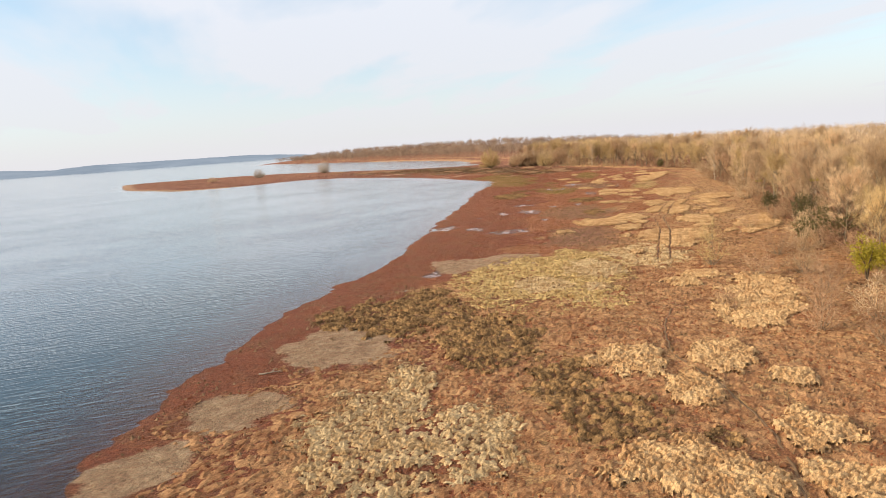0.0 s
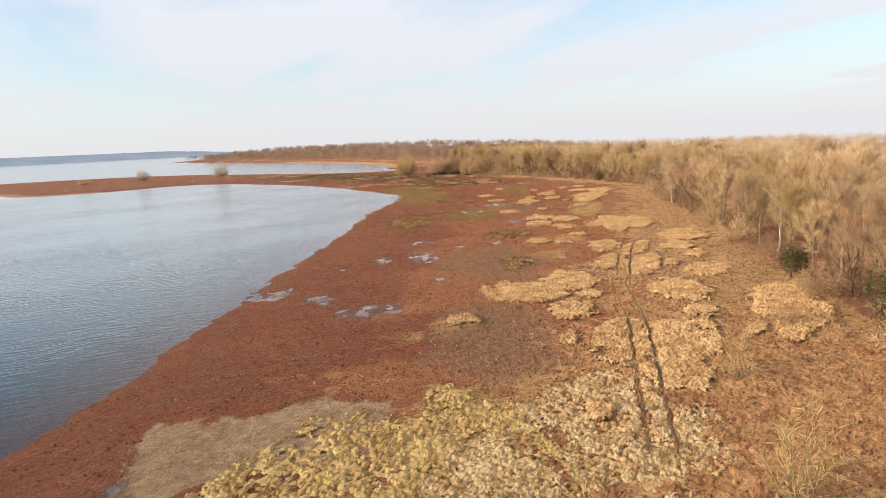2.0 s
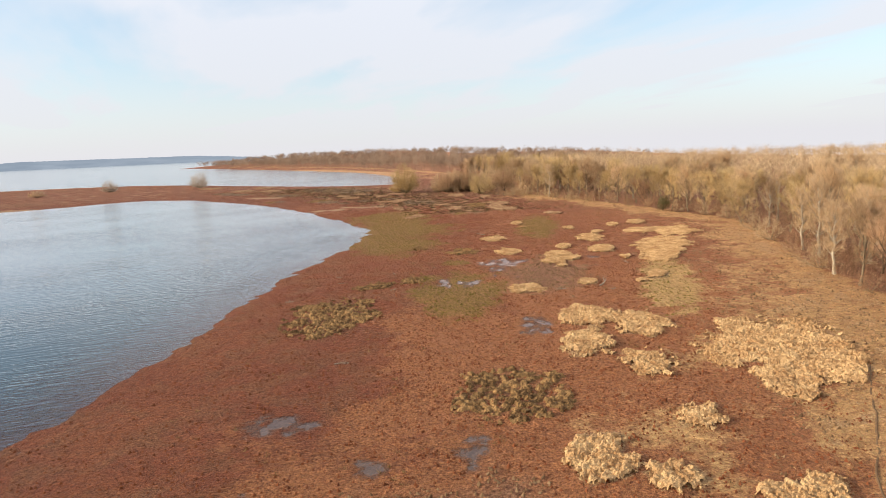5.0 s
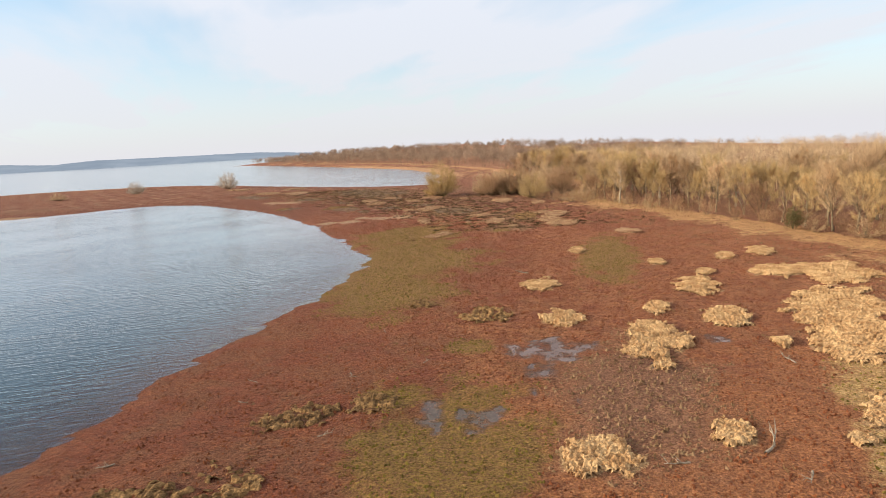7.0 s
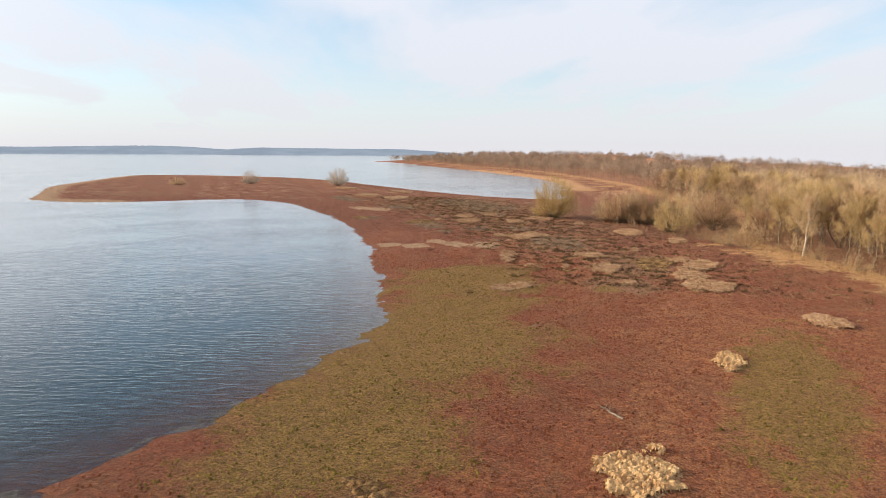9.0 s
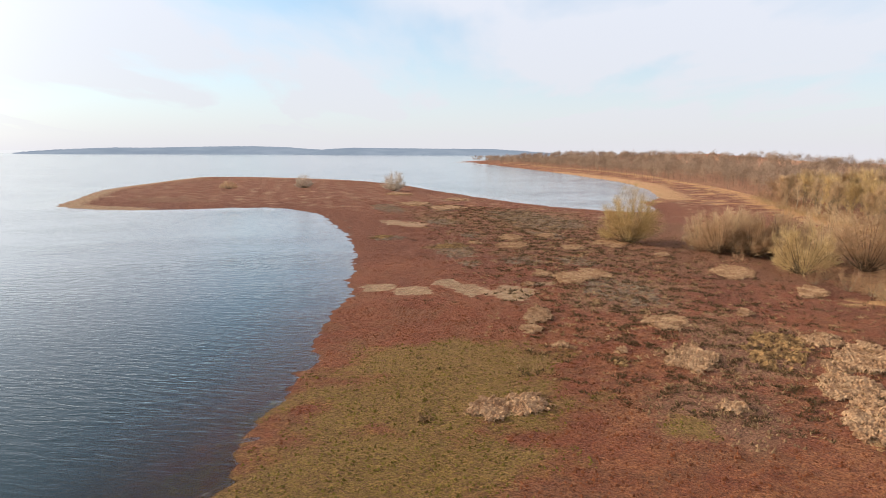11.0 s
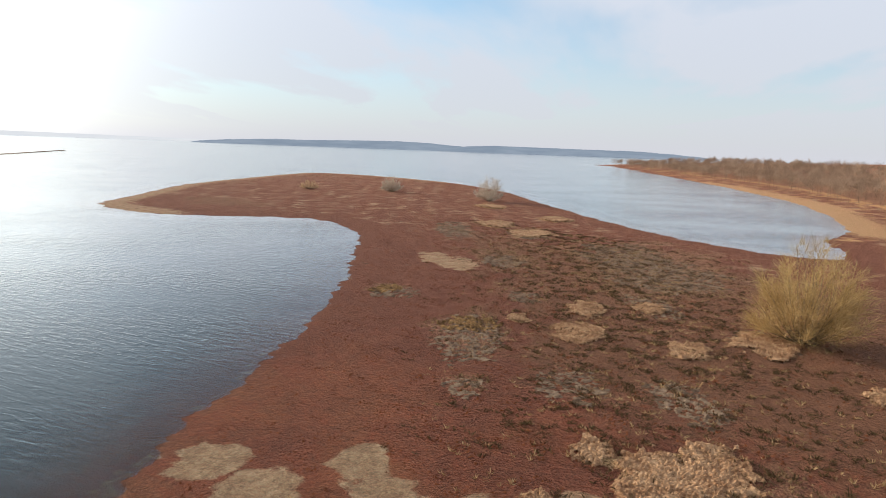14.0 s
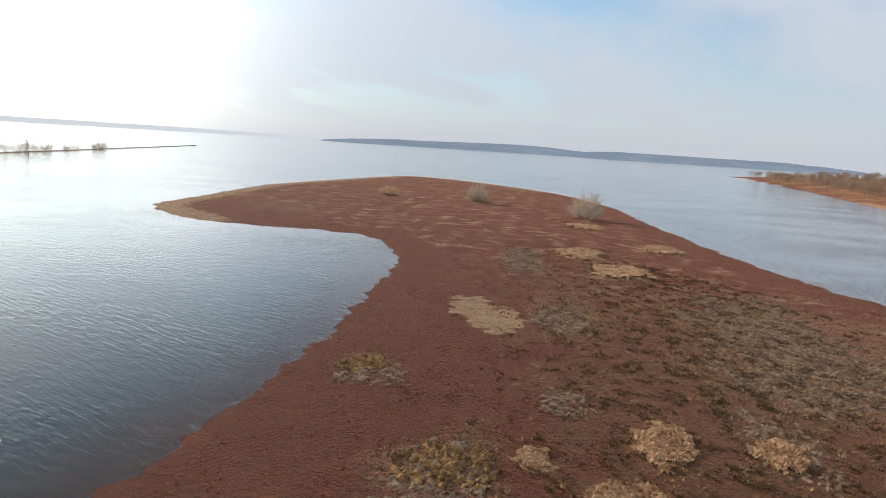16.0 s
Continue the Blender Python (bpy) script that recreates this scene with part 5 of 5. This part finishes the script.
def matted_bed(r, patch, patches, seed, soft, grain, cell, tall, gone=0.0):
    """The lumpy top of a patch of dead reeds, sunk into the mud at its border."""
    px, py, a, b, turned = patch
    u, v, faces = sheet(np.arange(-1.35 * a, 1.35 * a, grain), np.arange(-1.35 * b, 1.35 * b, grain))
    u, v = u + r.normal(0, 0.16 * grain, len(u)), v + r.normal(0, 0.16 * grain, len(v))
    c, s = math.cos(radians(turned)), math.sin(radians(turned))
    x, y = px + u * c - v * s, py + u * s + v * c
    mask = patch_mask(x, y, patches, soft, seed)
    own = np.hypot(u / a, v / b) < 1.32
    for line in rut_lines:
        mask = mask * np.clip((distance_to(x, y, line) - 0.08) / 0.15, 0.2, 1)
    lump, mark = clumps(x, y, cell, seed * 0.37, gone)
    body = np.clip((mask - 0.12 - 0.4 * mark) / 0.12, 0, 1) * np.clip(shore_distance(x, y), 0, 1)
    z = ground_z(x, y) - 0.10 + body * (0.05 + tall * lump) + r.normal(0, 0.03, len(x)) * body
    faces = faces[((body[faces] > 0.02) & own[faces]).all(1)]
    if gone:
        faces = faces[(lump[faces] > 0.02).any(1)]
    used, faces = np.unique(faces, return_inverse=True)
    faces = faces.reshape(-1, 4)
    tri = np.concatenate([faces[:, [0, 1, 2]], faces[:, [0, 2, 3]]])
    return np.stack([x, y, z], 1)[used], tri


def field(r, patch, gap):
    px, py, a, b, turned = patch
    n = max(6, int(4.6 * a * b / gap**2))
    u, v = r.uniform(-1.3, 1.3, n) * a, r.uniform(-1.3, 1.3, n) * b
    c, s = math.cos(radians(turned)), math.sin(radians(turned))
    x, y = px + u * c - v * s, py + u * s + v * c
    return x, y


def clear_of_ruts(x, y):
    free = np.ones(len(x), bool)
    for line in rut_lines:
        free &= distance_to(x, y, line) > 0.3
    return free


r = np.random.default_rng(808)
for patch in REEDS:
    far = patch[1] > 400
    v, f = matted_bed(r, patch, REEDS, 500, 0.2, 0.092 if not far else 0.45, 0.26 if not far else 1.0, 0.3 if not far else 0.5, 0.1)
    if len(f) < 8:
        continue
    bed = thing("reed_patch", "mound of pale dry matted reed tussocks on mud", "reeds", "reed patches", "stuff", mesh_of("reed_patch", v, f, M_TUSSOCK_PINK if patch[1] > 268 else M_TUSSOCK))
    x, y = field(r, patch, 0.65 if not far else 0.9)
    keep = (patch_mask(x, y, REEDS, 0.2, 500) > 0.45) & clear_of_ruts(x, y) & (shore_distance(x, y) > 0.5)
    if keep.sum() > 3:
        part("blades", mesh_of("reed_blades", *tufts(r, x[keep], y[keep], 6, 0.26 if not far else 0.6, 0.036 if not far else 0.12, 1.2, 0.1), M_REED_PINK if patch[1] > 268 else M_REED), bed)
for patch in DARK:
    v, f = matted_bed(r, patch, DARK, 760, 0.35, 0.11, 0.36, 0.32, 0.55)
    bed = thing("sedge_patch", "scattered dark brown sedge tussocks with wet gaps", "sedge", "sedge patches", "stuff", mesh_of("sedge_patch", v, f, M_TUSSOCK_DARK))
    x, y = field(r, patch, 0.75)
    keep = patch_mask(x, y, DARK, 0.45, 760) > 0.4
    part("blades", mesh_of("sedge_blades", *tufts(r, x[keep], y[keep], 6, 0.3, 0.035, 1.4), M_SEDGE), bed)


# coarse grass tussocks between and round the reeds
def tussocks(name, label, group, patches, mat, seed, grain, cell, tall, gone, avoid):
    for patch in patches:
        v, f = matted_bed(r, patch, patches, seed, 0.45, grain, cell, tall, gone)
        if avoid and len(f):
            busy = patch_mask(v[:, 0], v[:, 1], avoid, 0.35, 500)
            f = f[(busy[f] < 0.5).all(1)]
        if len(f) > 8:
            used, f = np.unique(f, return_inverse=True)
            thing(name, label, "grass", group, "stuff", mesh_of(name, v[used], f.reshape(-1, 3), mat))


tussocks("cream_grass", "cream-coloured tussocks of dry grass", "cream grass patches", CREAM, M_GRASS_CREAM, 820, 0.11, 0.26, 0.2, 0.38, REEDS)
tussocks("gold_grass", "yellow-gold tussocks of dry grass", "gold grass patches", GOLD, M_GRASS_GOLD, 840, 0.13, 0.28, 0.2, 0.4, REEDS + CREAM)
tussocks("tan_grass", "orange-tan tussocks of dry grass in the meadow", "tan grass patches", GRASS, M_GRASS, 860, 0.19, 0.36, 0.15, 0.5, REEDS + CREAM + GOLD + DARK + PALE)
tussocks("dead_herbs", "low grey-tan patch of dead herbs", "herb patches", HERBS, M_TUSSOCK_GREY, 880, 0.2, 0.4, 0.16, 0.6, REEDS)


def scatter(r, n):
    """Places over the open lake bed, thickest near the flight line."""
    y = r.uniform(22, 440, n)
    x = np.interp(y, [22, 130, 250, 330, 440], [8, 36, 40, 5, -60]) + r.normal(0, 27, n)
    keep = (shore_distance(x, y) > 0.8) & ~inside(x, y, np.vstack([wood_line, [(4600, 1500), (4600, -300)]]))
    return x[keep], y[keep]


x, y = scatter(r, 190000)
in_green = np.maximum(patch_mask(x, y, GREEN, 0.4, 600), patch_mask(x, y, YELLOW, 0.5, 740)) > 0.4
in_pale = (patch_mask(x, y, PALE, 0.25, 640) > 0.4) | (patch_mask(x, y, WET, 0.3, 300) > 0.5)
strawy = np.maximum(np.clip(1.15 - distance_to(x, y, wood_line) / 27, 0, 0.85), np.clip((118 - y) / 50, 0, 1) * 0.52) + 0.25 * waves(x, y, 7, 44) > 0.5
mauve_here = patch_mask(x, y, MAUVE, 0.6, 700) > 0.45
open_bed = ~in_pale & clear_of_ruts(x, y)
for name, label, mask, mat, wide, tall in (
    ("red_herbs", "short rusty-red dead plants covering the mud", open_bed & ~in_green & ~strawy & ~mauve_here & ((y < 300) | (waves(x, y, 5, 46) > 0.25)), M_HERB, 0.17, 0.5),
    ("olive_herbs", "short olive-green plants on the lake bed", open_bed & in_green, M_MOSS, 0.17, 0.5),
    ("straw_grass", "tufts of straw-coloured dead grass", open_bed & ~in_green & (strawy | mauve_here), M_STUBBLE, 0.2, 0.6),
):
    thing(name, label, "plants", "", "stuff", mesh_of(name, *nodules(r, x[mask], y[mask], wide, tall), mat))
# looser taller dead stalks standing out of the red
x, y = scatter(r, 9000)
tall = (waves(x, y, 11, 61) > 0.25) & (shore_distance(x, y) > np.where(y > 240, 34, 9))
thing("dead_stalks", "loose clumps of taller tan dead stalks", "plants", "", "stuff", mesh_of("dead_stalks", *tufts(r, x[tall], y[tall], 9, 0.30, 0.05, 1.1), M_SEDGE))
# darker clumps crowding the neck of the point
for name, label, n, mat, seed in (("dark_clumps", "dark brown-green clumps of dead herbs", 24000, M_CLUMP, 62), ("tan_clumps", "tan clumps of dead herbs", 5500, M_STRAW, 63)):
    y = r.uniform(280, 430, n)
    x = np.interp(y, [280, 330, 430], [44, 22, -35]) + r.normal(0, 15, n)
    keep = (shore_distance(x, y) > 20 + 9 * waves(x, y, 14, seed + 5)) & (waves(x, y, 6, seed) > 0.12) & ~inside(x, y, np.vstack([wood_line, [(4600, 1500), (4600, -300)]]))
    thing(name, label, "plants", "", "stuff", mesh_of(name, *tufts(r, x[keep], y[keep], 8, 0.40, 0.085, 1.3), mat))
